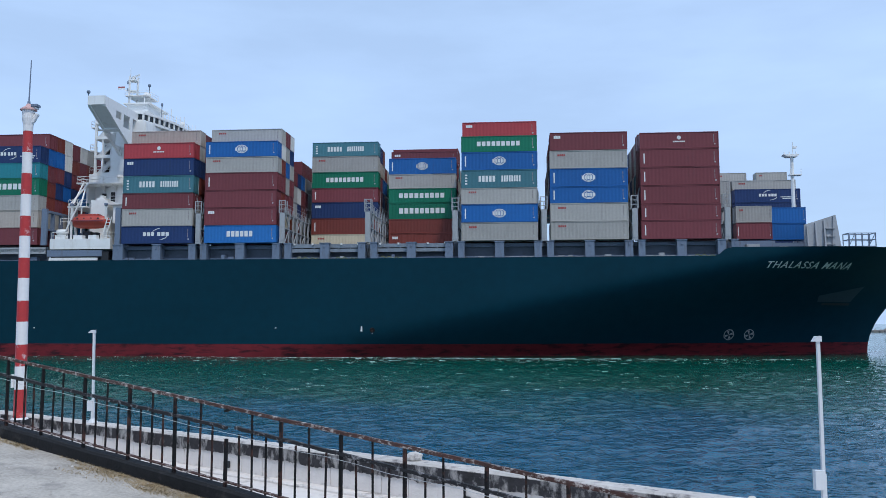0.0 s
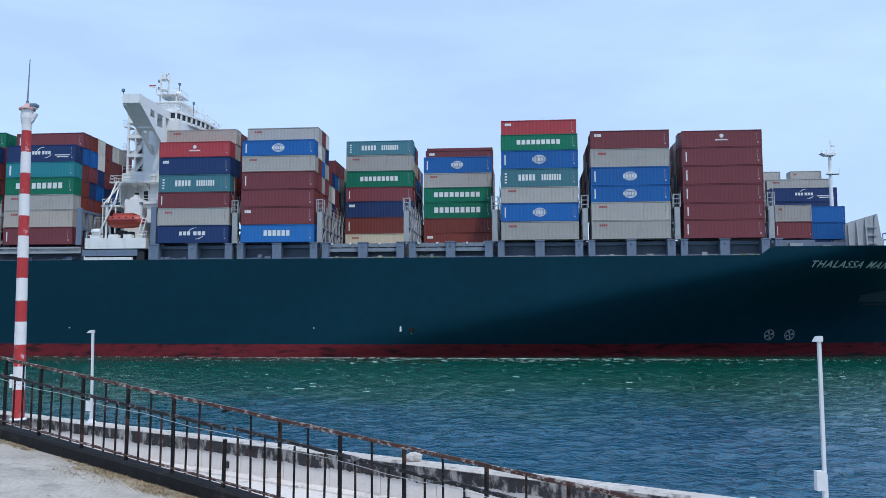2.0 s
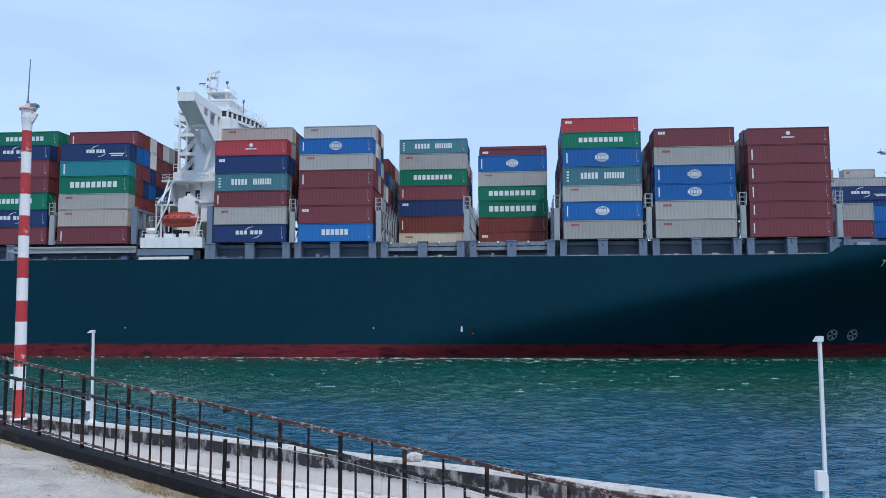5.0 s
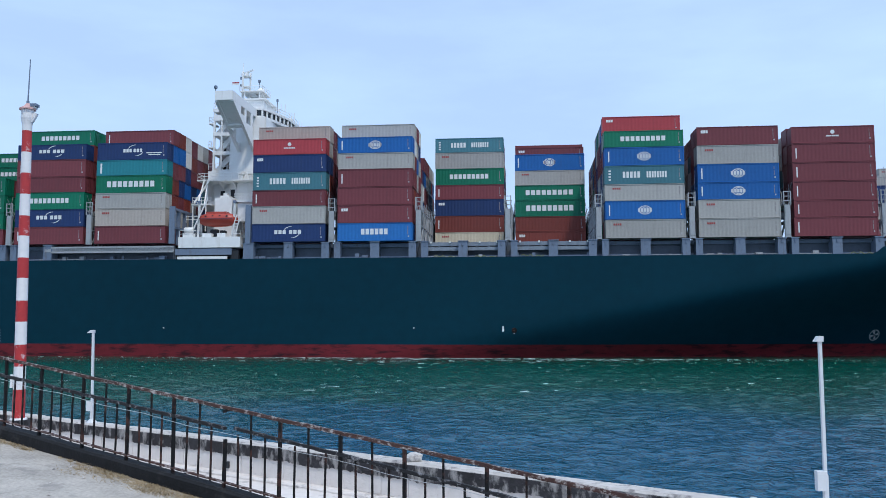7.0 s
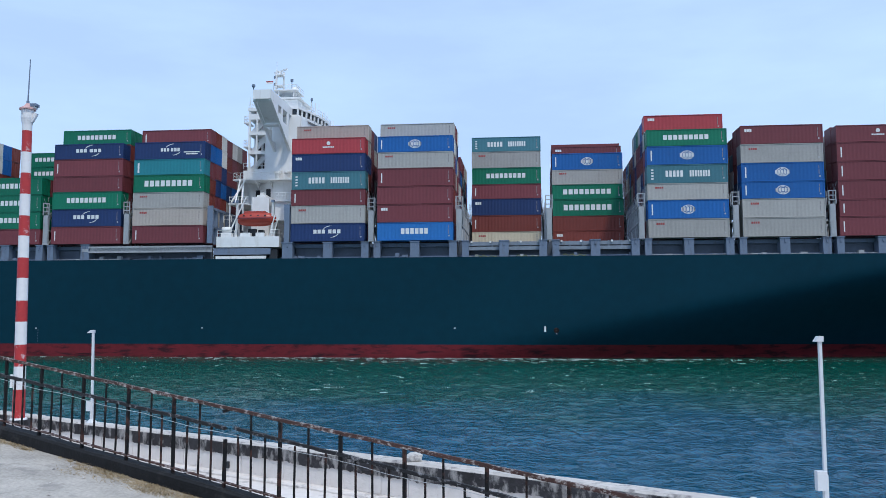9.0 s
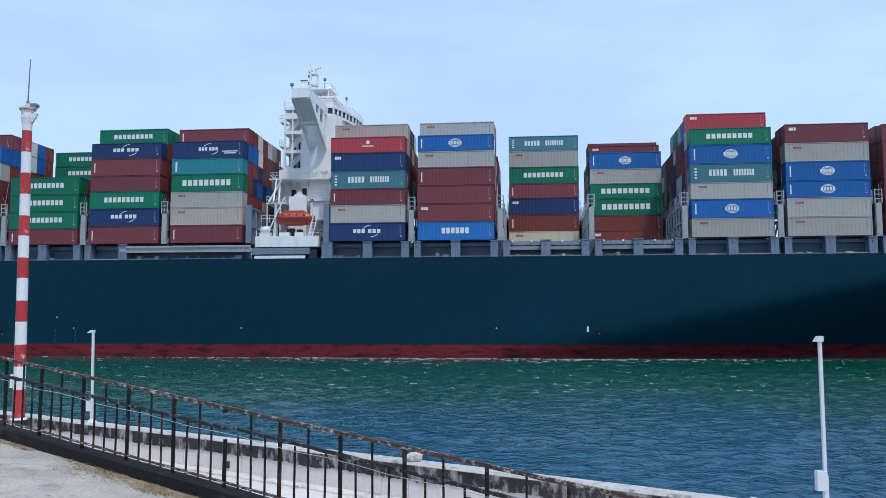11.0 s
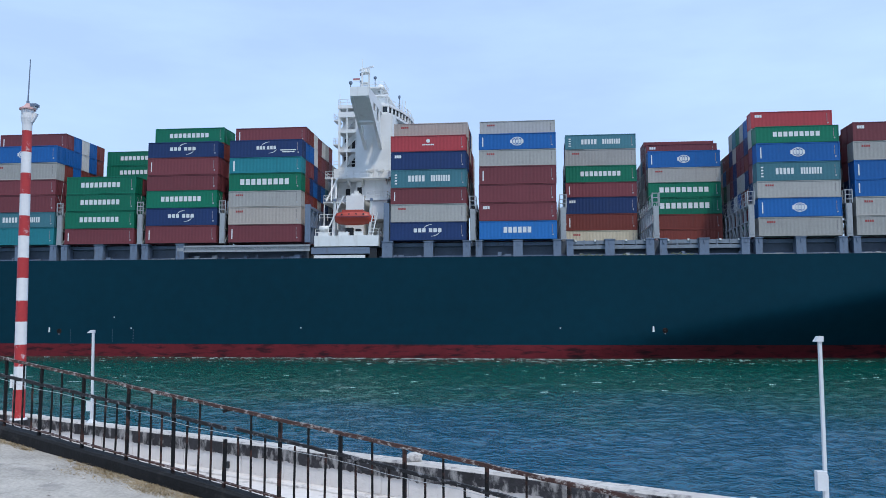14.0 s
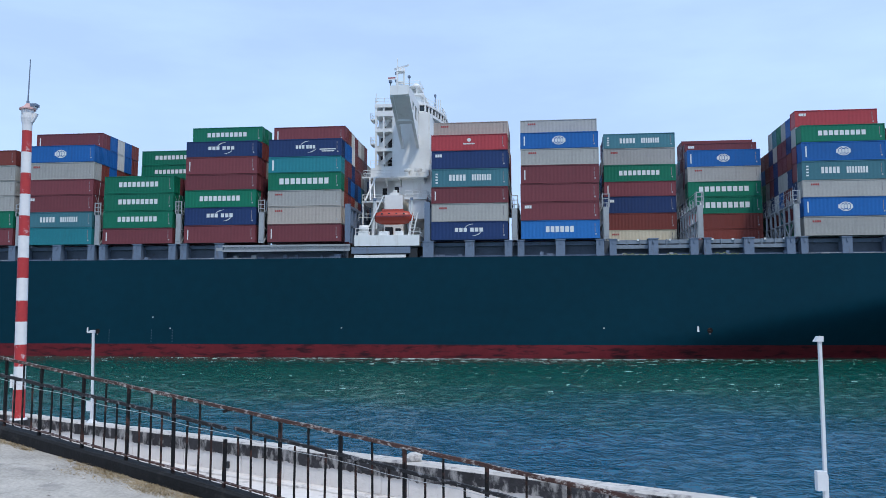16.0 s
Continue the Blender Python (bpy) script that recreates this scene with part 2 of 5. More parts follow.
def prism(bm, outline, axis, a, b):
    """Extrudes a plane outline (pairs) along an axis from a to b."""
    def at(p, d):
        return {"x": (d, p[0], p[1]), "y": (p[0], d, p[1]), "z": (p[0], p[1], d)}[axis]
    r = [[bm.verts.new(at(p, d)) for p in outline] for d in (a, b)]
    k = len(outline)
    bm.faces.new(r[0])
    bm.faces.new(r[1][::-1])
    for i in range(k):
        bm.faces.new((r[0][i], r[1][i], r[1][(i + 1) % k], r[0][(i + 1) % k]))


def lathe(bm, profile, sides=16, centre=(0, 0, 0)):
    rings = []
    for r, z in profile:
        rings.append([bm.verts.new((centre[0] + r * math.cos(2 * math.pi * i / sides), centre[1] + r * math.sin(2 * math.pi * i / sides), centre[2] + z)) for i in range(sides)])
    for a, b in zip(rings, rings[1:]):
        for i in range(sides):
            j = (i + 1) % sides
            bm.faces.new((a[i], a[j], b[j], b[i]))
    bm.faces.new(rings[0][::-1])
    bm.faces.new(rings[-1])


def strip(bm, pts, w, d):
    """A flat bar that runs through several points."""
    prev = None
    for i, p in enumerate(pts):
        a, b = pts[max(i - 1, 0)], pts[min(i + 1, len(pts) - 1)]
        q = (b - a).to_track_quat("Z", "Y")
        now = [bm.verts.new(p + q @ Vector((sx * w / 2, sy * d / 2, 0))) for sx, sy in ((-1, -1), (1, -1), (1, 1), (-1, 1))]
        if prev:
            for k in range(4):
                j = (k + 1) % 4
                bm.faces.new((prev[k], prev[j], now[j], now[k]))
        else:
            bm.faces.new(now[::-1])
        prev = now
    bm.faces.new(prev)


def mesh_of(name, bm, material, smooth=False):
    bmesh.ops.recalc_face_normals(bm, faces=bm.faces)
    me = bpy.data.meshes.new(name)
    bm.to_mesh(me)
    bm.free()
    me.materials.append(material)
    if smooth:
        for p in me.polygons:
            p.use_smooth = True
    return me


def part(name, bm, material, parent=None, label="", smooth=False):
    ob = new(name, mesh_of(name, bm, material, smooth))
    ob.parent = parent
    return tagged(ob, label) if label else ob


def built(name, material, parent, draw, label="", smooth=False):
    bm = bmesh.new()
    draw(bm)
    return part(name, bm, material, parent, label, smooth)


def boxed(name, material, parent, *sizes, label=""):
    return built(name, material, parent, lambda bm: [box(bm, *s) for s in sizes], label)


# ---- the passage of the ship ----
def ship_pose(t):
    k = t - 8
    d = 3.2542 * k + 0.003175 * k * k
    yaw = 0.10525 + 0.00157 * k
    far = 0.55 if t < 1.9 else 0.0
    return pose(-28.976 + d * math.cos(0.1053), 131.54 - d * math.sin(0.1053) + far, 0, 0, 0, -math.degrees(yaw))


TIMES = (0, 1.0, 1.8, 2.2, 3.0, 4.5, 6.5, 9, 12, 14, 16)
AFLOAT = []          # (thing, its place aboard)


def aboard(ob, m):
    ob.matrix_basis = ship_pose(0) @ m
    AFLOAT.append((ob, m))
    return ob


def motions():
    poses = [(t, ship_pose(t)) for t in TIMES]
    for ob, m in AFLOAT:
        walk(ob, [(t, p @ m) for t, p in poses])
    walk(sea, [(0, pose(0, 0, 0)), (8, pose(1.6, -1.2, 0)), (16, pose(3.2, -2.4, 0))])
    walk(foam, [(0, pose(0, 0, 0)), (8, pose(1.6, -1.2, 0)), (16, pose(3.2, -2.4, 0))])


# ---- water, far shore ----
def swell(X, Y):
    """The height of the wind waves, to be faded out at the basin's edge."""
    rng = np.random.RandomState(4)
    Z = 0
    for k in range(46):
        wave = 0.8 * (1.9 / 0.8) ** rng.rand()
        turn = math.pi / 2 + 0.12 + rng.randn() * 0.8
        kx, ky = 2 * math.pi / wave * math.cos(turn), 2 * math.pi / wave * math.sin(turn)
        Z = Z + 0.0058 * wave ** 0.8 * np.sin(kx * X + ky * Y + rng.rand() * 6.283)
    return Z


def build_sea():
    """One sheet to the horizon; the harbour basin carries wind waves as real relief."""
    far = np.array([150, 400, 1200, 4000.0])
    xs = np.concatenate([-far[::-1], np.arange(-92, 92.1, 0.38), far])
    ys = np.concatenate([[-300, -60, 0], np.arange(11, 142, 0.34), [180, 400, 1200, 4400.0]])
    X, Y = np.meshgrid(xs, ys)
    Z = swell(X, Y)
    edge = np.clip((92 - np.abs(X)) / 6, 0, 1) * np.clip((Y - 11) / 3, 0, 1) * np.clip((142 - Y) / 40, 0.25, 1) * np.clip((142 - Y) / 6, 0, 1)
    Z *= edge
    ny, nx = X.shape
    i = np.arange(ny * nx).reshape(ny, nx)
    quads = np.stack([i[:-1, :-1], i[:-1, 1:], i[1:, 1:], i[1:, :-1]], -1).reshape(-1, 4)
    me = bpy.data.meshes.new("water")
    me.vertices.add(ny * nx)
    me.vertices.foreach_set("co", np.stack([X, Y, Z], -1).ravel())
    me.loops.add(quads.size)
    me.loops.foreach_set("vertex_index", quads.ravel())
    me.polygons.add(len(quads))
    me.polygons.foreach_set("loop_start", np.arange(0, quads.size, 4))
    me.polygons.foreach_set("use_smooth", np.ones(len(quads), bool))
    me.update(calc_edges=True)
    me.validate()
    me.materials.append(WATER)
    return tagged(new("water", me), "rippled blue-green harbour water with small waves", "water", kind="structure")


sea = build_sea()


def build_shore():
    bm = bmesh.new()
    rnd = random.Random(5)
    for k in range(170):
        x = 150 + k * 3.1 + rnd.uniform(-1, 1)
        y = 480 + rnd.uniform(-4, 4)
        s = rnd.uniform(1.2, 2.6)
        vs = [bm.verts.new((x + math.cos(a) * s * rnd.uniform(0.8, 1.3), y + math.sin(a) * s, h)) for h, n in ((-1.0, 0), (1.2, 1))
              for a in (0.3, 1.6, 2.9, 4.1, 5.3)]
        top = bm.verts.new((x + rnd.uniform(-0.5, 0.5), y, 1.2 + rnd.uniform(0.6, 1.4)))
        for i in range(5):
            j = (i + 1) % 5
            bm.faces.new((vs[i], vs[j], vs[5 + j], vs[5 + i]))
            bm.faces.new((vs[5 + i], vs[5 + j], top))
    return tagged(part("breakwater", bm, ROCK), "distant grey rock breakwater in the water", "breakwater", kind="stuff")


build_shore()

# ---- the ship ----
BEAM = 24.1
DECK_Z = 15.4
ship = tagged(new("container_ship"), "long container ship with dark teal hull and red boot top", "ship")


def hull_half(x, z):
    """Half the breadth of the hull at x along the ship and z above the water."""
    w = min(max(z / DECK_Z, 0.0), 1.15)
    start = 24 + 77 * w ** 1.1
    stem = 129 + 13 * w ** 2
    if x >= stem:
        return 0.0
    if x <= start:
        return BEAM
    s = (x - start) / (stem - start)
    return BEAM * (1 - s ** (1.45 + 0.75 * w))


def hull_near(x, z):
    return BEAM - hull_half(x, z)


def bow_top(x):
    return DECK_Z + 0.43 + 1.35 * min(max((x - 97.6) / 1.6, 0), 1)


def build_hull(name, z_of, material, label):
    bm = bmesh.new()
    stations = [-135 + 7 * i for i in range(25)] + [40 + 2.0 * i for i in range(28)] + [96.2, 97.2, 98, 98.8] + [100 + 1.5 * i for i in range(20)]
    ts = [i / 44 for i in range(1, 45)]
    levels = 14
    def section(x, side):
        return [Vector((x, BEAM - side * hull_half(x, z), z)) for z in z_of(x, levels)]
    ends = [129 + 13 * min(max(z / DECK_Z, 0), 1.15) ** 2 for z in z_of(120, levels)]
    for side in (1, -1):
        cols = [[bm.verts.new(v) for v in section(x, side)] for x in stations]
        # the last stretch runs up to the raked stem
        x0 = stations[-1]
        zs = z_of(x0 + 5, levels)
        for k in range(1, 9):
            f = k / 8
            cols.append([bm.verts.new((x0 + (e - x0) * f, BEAM - side * hull_half(x0 + (e - x0) * f, z), z)) for e, z in zip(ends, zs)])
        for a, b in zip(cols, cols[1:]):
            for i in range(levels):
                bm.faces.new((a[i], b[i], b[i + 1], a[i + 1]))
    bmesh.ops.remove_doubles(bm, verts=bm.verts, dist=0.001)
    return part(name, bm, material, ship, label, smooth=True)


build_hull("hull", lambda x, n: [2.05 + (bow_top(x) - 2.05) * i / n for i in range(n + 1)], HULL, "dark teal painted steel hull side")
build_hull("boot_top", lambda x, n: [-4.0 + 6.05 * i / n for i in range(n + 1)], BOOT, "scuffed dark red boot top at the waterline")
boxed("transom", HULL, ship, (-135.4, -135, 0, 2 * BEAM, -4, DECK_Z), label="dark teal stern plate")
boxed("main_deck", DECK, ship, (-135, 96, 0.3, 2 * BEAM - 0.3, DECK_Z - 0.8, DECK_Z - 0.4))
def fore_outline():
    xs = [96 + 4 * i for i in range(12)]
    near = [(x, hull_near(x, DECK_Z - 0.6) + 0.3) for x in xs]
    return near + [(x, 2 * BEAM - y) for x, y in near[::-1]]


built("forecastle_deck", DECK, ship, lambda bm: prism(bm, fore_outline(), "z", DECK_Z - 0.3, DECK_Z - 0.1))


# marks on the hull
def hull_mark(name, material, draw, label=""):
    """draw(bm) sets out the mark in x and z; it is then laid on the hull."""
    bm = bmesh.new()
    draw(bm)
    if name.startswith("anchor"):
        bmesh.ops.subdivide_edges(bm, edges=bm.edges, cuts=9, use_grid_fill=True)
    for v in bm.verts:
        v.co.y = hull_near(v.co.x, v.co.z) - (0.12 if name.startswith("anchor") else 0.05)
    return part(name, bm, material, ship, label)


def quad(bm, x0, x1, z0, z1):
    bm.faces.new([bm.verts.new(c) for c in ((x0, 0, z0), (x1, 0, z0), (x1, 0, z1), (x0, 0, z1))])


def ring(bm, cx, cz, r0, r1, n=20, squash=1.0):
    a = [[bm.verts.new((cx + r * math.cos(6.2832 * i / n), 0, cz + squash * r * math.sin(6.2832 * i / n))) for i in range(n)] for r in (r0, r1)]
    for i in range(n):
        j = (i + 1) % n
        bm.faces.new((a[0][i], a[0][j], a[1][j], a[1][i]))


def thruster(cx):
    def draw(bm):
        ring(bm, cx, 3.45, 0.78, 0.92)
        for k in range(4):
            a = k * math.pi / 2 + 0.35
            ca, sa = math.cos(a), math.sin(a)
            pts = [(0, 0), (0.68, 0.22), (0.68, -0.22)]
            bm.faces.new([bm.verts.new((cx + p * ca - q * sa, 0, 3.45 + p * sa + q * ca)) for p, q in pts])
    hull_mark("thruster_mark", MARK_GREY, draw, "white bow thruster mark")


thruster(102.3)
thruster(106.0)
for mx, mz in ((-13.4, 4.65), (27.75, 4.65), (-42.0, 4.6), (-45.0, 6.4)):
    hull_mark("draught_dot", MARK_WHITE, lambda bm: quad(bm, mx - 0.1, mx + 0.12, mz - 0.08, mz + 0.08))
for mx, mz in ((41.8, 4.6), (-56.3, 4.4)):
    hull_mark("pilot_mark", MARK_WHITE, lambda bm: [bm.faces.new([bm.verts.new((mx + p, 0, mz + q)) for p, q in ((-0.17, -0.5), (0.17, -0.5), (0.1, 0.35), (-0.1, 0.35))])])
    hull_mark("hull_outlet", RUST_IRON, lambda bm: ring(bm, mx + 1.75, mz - 0.3, 0.02, 0.42, 12))
    hull_mark("hull_outlet_lip", MARK_GREY, lambda bm: quad(bm, mx + 1.66, mx + 1.84, mz - 0.86, mz - 0.74))
for mx in (-52.5, -45.2, -41.6):
    tagged(hull_mark("draught_scale", DECK, lambda bm: [quad(bm, mx - 0.07, mx + 0.07, 2.4 + 0.45 * i, 2.55 + 0.45 * i) for i in range(5)]), kind="stuff")


def ship_name():
    cu = bpy.data.curves.new("ship_name", "FONT")
    cu.body = "THALASSA MANA"
    cu.size, cu.shear, cu.space_character, cu.offset = 1.75, 0.35, 1.18, 0.02
    tmp = new("ship_name", cu)
    dg = bpy.context.evaluated_depsgraph_get()
    me = bpy.data.meshes.new_from_object(tmp.evaluated_get(dg))
    bpy.data.objects.remove(tmp)
    bm = bmesh.new()
    bm.from_mesh(me)
    bmesh.ops.triangulate(bm, faces=bm.faces[:])
    bmesh.ops.subdivide_edges(bm, edges=[e for e in bm.edges if e.calc_length() > 0.35], cuts=3)
    bmesh.ops.triangulate(bm, faces=bm.faces[:])
    bm.to_mesh(me)
    bm.free()
    w = max(v.co.x for v in me.vertices)
    for v in me.vertices:
        x, z = 105.0 + v.co.x / w * 14.7, 14.0 + v.co.y * 0.78
        v.co = (x, hull_near(x, z) - 0.15, z)
    me.materials.clear()
    me.materials.append(MARK_WHITE)
    ob = new("ship_name", me)
    ob.parent = ship
    tagged(ob, "white slanted painted ship's name")


ship_name()
hull_mark("anchor_recess", RECESS, lambda bm: [bm.faces.new([bm.verts.new(c) for c in ((117.2, 0, 9.0), (124.0, 0, 9.0), (125.6, 0, 11.6), (117.0, 0, 10.0))])], "grey anchor recess plate")
# the slot's shade is only a dark strip laid flat on the hull
hull_mark("anchor_slot", SHADE_STEEL, lambda bm: [quad(bm, 118.2, 124.0, 8.45, 8.85)])

# deck edge: pedestals, coaming, hatch sides
BAYS = [7.13 + 14.2 * i for i in range(7)]
AFT = [-19.9 - 14.2 * i for i in range(6)]
GAPS = [14.23 + 14.2 * i for i in range(6)] + [-27.0 - 14.2 * i for i in range(5)]
BASE = 18.45


def pedestal(x, w):
    def draw(bm):
        box(bm, x - w / 2, x + w / 2, 0.15, 1.1, DECK_Z - 0.4, BASE - 0.15)
        box(bm, x - w / 2 - 0.12, x + w / 2 + 0.12, 0.05, 1.3, BASE - 0.15, BASE)
        box(bm, x - 0.12, x + 0.12, 0.02, 0.2, BASE - 0.8, BASE - 0.35)
        box(bm, x - w / 2 + 0.1, x + w / 2 - 0.1, 1.1, 2.2, DECK_Z - 0.4, BASE - 0.6)
    built("pedestal", STEEL, ship, draw)


for x in BAYS + AFT[1:]:
    pedestal(x, 1.45)
for x in [g for g in GAPS if g != -27.0] + [99.4]:
    pedestal(x - 0.98, 1.2)
    pedestal(x + 0.98, 1.05)
pedestal(0.5, 1.7)
boxed("coaming", COAMING, ship, (-120, -13, 2.4, 2.8, DECK_Z - 0.4, BASE - 0.1), (0, 99, 2.4, 2.8, DECK_Z - 0.4, BASE - 0.1), label="blue-grey hatch coaming")
for x0, x1 in ((-120, -27), (-1, 27.5), (57, 98)):
    boxed("coaming_stringer", STEEL, ship, (x0, x1, 1.9, 2.4, BASE - 0.75, BASE - 0.2))
boxed("coaming_ledge", STEEL, ship, (-120, -27, 1.6, 2.4, DECK_Z + 0.55, DECK_Z + 0.8), (-1, 98, 1.6, 2.4, DECK_Z + 0.55, DECK_Z + 0.8))
# hatch covers where the outer rows are empty
for x in BAYS[2:4]:
    boxed("hatch_cover", HATCH, ship, (x - 6.2, x + 6.2, 1.2, 16, BASE - 0.75, BASE - 0.15), (x - 6.2, x + 6.2, 1.0, 1.5, BASE - 1.5, BASE - 0.95),
          *[(x - 6 + 2 * i, x - 5.8 + 2 * i, 1.05, 1.3, BASE - 1.5, BASE - 0.1) for i in range(7)], label="light grey steel hatch cover")
rnd = random.Random(11)
for x in BAYS + AFT:
    def clutter(bm):
        for k in range(9):
            a = x - 6.3 + 1.45 * k + rnd.uniform(-0.3, 0.3)
            if abs(a - x) < 1.0:
                continue
            w, h, z = rnd.uniform(0.25, 1.1), rnd.uniform(0.15, 0.7), DECK_Z - 0.4 + rnd.choice((0, 0, 0.9))
            box(bm, a, a + w, 0.5 + rnd.uniform(0, 0.6), 1.5, z, z + h)
        bar(bm, (x - 6, 0.45, DECK_Z + 0.55), (x + 6, 0.45, DECK_Z + 0.55), 0.05, 5)
    built("mooring_gear", BRIDGE_STEEL if rnd.random() < 0.4 else STEEL, ship, clutter)
for x in BAYS + AFT:
    def railing(bm):
        for k in range(8):
            bar(bm, (x - 5.6 + 1.6 * k, 0.25, DECK_Z - 0.4), (x - 5.6 + 1.6 * k, 0.25, DECK_Z + 0.6), 0.035, 4)
    tagged(built("deck_edge_rail", STEEL, ship, railing), kind="stuff")


ROPE = surface("yellow_green_rope", (0.20, 0.23, 0.10), rough=0.8, grain=20, vary=0.2, bump=0.3)
for x, z in ((BAYS[2] - 4.6, 0.35), (BAYS[2] + 1.9, 0.3), (BAYS[3] - 5.0, 0.4), (BAYS[6] + 2.0, 0.35)):
    def coil(bm):
        pts = [Vector((x + 0.35 * k, 0.42, DECK_Z + 0.2 + z + 0.16 * math.sin(k * 1.9) + 0.08 * math.sin(k * 0.7))) for k in range(11)]
        for a, b in zip(pts, pts[1:]):
            bar(bm, a, b, 0.07, 6)
    built("mooring_rope", ROPE, ship, coil, "pale yellow-green mooring rope over the deck edge")
# small white blocks for the lamps along the hatch covers, giving no light
for x in [b + q for b in BAYS[2:4] for q in (-5.2, -2.2, 2.6, 5.4)]:
    built("cone_socket", MARK_WHITE, ship, lambda bm: box(bm, x - 0.14, x + 0.14, 1.0, 1.25, BASE - 0.32, BASE - 0.02))


def lashing_bridge(x, rows=19):
    """A lattice bridge across the ship between two bays."""
    def outer(bm):
        box(bm, x - 0.42, x + 0.42, 0.1, 0.55, BASE, BASE + 5.0)
        box(bm, x - 0.32, x + 0.32, 0.05, 0.12, BASE + 0.4, BASE + 4.6)
    lb = built("lashing_bridge", BRIDGE_STEEL, ship, outer, "grey steel lashing bridge between container bays")
    def top(bm):
        for s in (-0.5, 0.5):
            for y in (0.12, 1.2):
                flat_bar(bm, (x + s, y, BASE + 5.0), (x + s, y, BASE + 7.1), 0.14, 0.14)
        for z in (5.6, 6.3, 7.0):
            flat_bar(bm, (x - 0.5, 0.12, BASE + z), (x + 0.5, 0.12, BASE + z), 0.12, 0.12)
            flat_bar(bm, (x - 0.5, 0.12, BASE + z), (x - 0.5, 46, BASE + z), 0.05, 0.05)
    built("guard_frame", BRIDGE_STEEL, lb, top)
    def frames(bm):
        for r in range(1, rows):
            y = 0.2 + 2.5 * r
            flat_bar(bm, (x - 0.4, y, BASE), (x - 0.4, y, BASE + 5), 0.2, 0.25)
            flat_bar(bm, (x + 0.4, y, BASE), (x + 0.4, y, BASE + 5), 0.2, 0.25)
        for z in (2.5, 5.0):
            box(bm, x - 0.5, x + 0.5, 0.4, 47, BASE + z - 0.14, BASE + z)
    built("lattice", BRIDGE_STEEL, lb, frames)
    def braces(bm):
        for r in range(rows - 1):
            y = 0.3 + 2.5 * r
            a, b = (y, y + 2.5) if r % 2 else (y + 2.5, y)
            flat_bar(bm, (x - 0.4, a, BASE), (x - 0.4, b, BASE + 2.5), 0.13, 0.13)
            flat_bar(bm, (x + 0.4, b, BASE), (x + 0.4, a, BASE + 2.5), 0.13, 0.13)
            if r % 3 == 0:
                flat_bar(bm, (x + 0.4, a, BASE + 2.5), (x + 0.4, b, BASE + 5), 0.13, 0.13)
            flat_bar(bm, (x - 0.5, y, BASE + 5), (x - 0.5, y, BASE + 6.0), 0.08, 0.08)
            flat_bar(bm, (x + 0.5, y, BASE + 5), (x + 0.5, y, BASE + 6.0), 0.08, 0.08)
    tagged(built("brace", BRIDGE_STEEL, lb, braces), kind="stuff")
    def rods(bm):
        rr = random.Random(int(x * 10))
        for r in range(rows):
            y = 0.3 + 2.5 * r
            for q in (-1, 1):
                if r < 6 and 21 < x + 7 * q < 56:
                    # nothing stowed beside: the rods stand in their rack
                    bar(bm, (x + q * 0.45, y + 0.6, BASE + 4.2), (x + q * 0.6, y + 0.3, BASE + 6.2 + rr.uniform(-0.4, 0.5)), 0.05, 4)
                    continue
                bar(bm, (x + q * 0.45, y + 0.3, BASE + 5.1), (x + q * 0.95, y + 2.0, BASE + 5.1 + rr.choice((2.9, 3.4, 5.8))), 0.035, 4)
                bar(bm, (x + q * 0.45, y + 2.2, BASE + 5.1), (x + q * 0.95, y + 0.5, BASE + 5.1 + rr.choice((2.9, 3.4))), 0.035, 4)
    tagged(built("lashing_rod", BRIDGE_STEEL, lb, rods), kind="stuff")


for x in GAPS + [99.4]:
    lashing_bridge(x)
# blue-grey end frames next to the accommodation
for x in (-12.6, 0.35):
    boxed("end_frame", STEEL, ship, (x - 0.45, x + 0.45, 0.1, 0.6, BASE, BASE + 6.2), (x - 0.3, x + 0.3, 0.6, 46, BASE + 5.6, BASE + 6.0), (x - 0.3, x + 0.3, 0.6, 46, BASE + 2.6, BASE + 2.9),
          *[(x - 0.3, x + 0.3, 2.5 * r, 2.5 * r + 0.35, BASE, BASE + 5.6) for r in range(1, 19)], label="blue-grey end frame")
# lattice walkway aft
def walkway(bm):
    for z in (17.15, 17.95):
        box(bm, -33.5, -12.2, 0.1, 0.45, z - 0.14, z + 0.14)
    box(bm, -33.5, -12.2, 0.34, 0.4, 17.1, 18.0)
    for k in range(30):
        a = -33.2 + 0.7 * k
        flat_bar(bm, (a, 0.16, 17.2), (a + 0.35, 0.16, 17.9), 0.07, 0.07)
        flat_bar(bm, (a + 0.35, 0.16, 17.9), (a + 0.7, 0.16, 17.2), 0.07, 0.07)
    box(bm, -34.6, -33.5, 0.1, 0.7, 17.2, 17.7)
built("gangway_ladder", BRIDGE_STEEL, ship, walkway, "stowed grey lattice accommodation ladder")


# ---- accommodation block ----
MID = BEAM            # the ship's middle line
tower = boxed("superstructure", SHIP_WHITE, ship, (-7.2, -0.8, 11.6, 2 * MID - 11.6, DECK_Z, 42.3), label="white accommodation block")
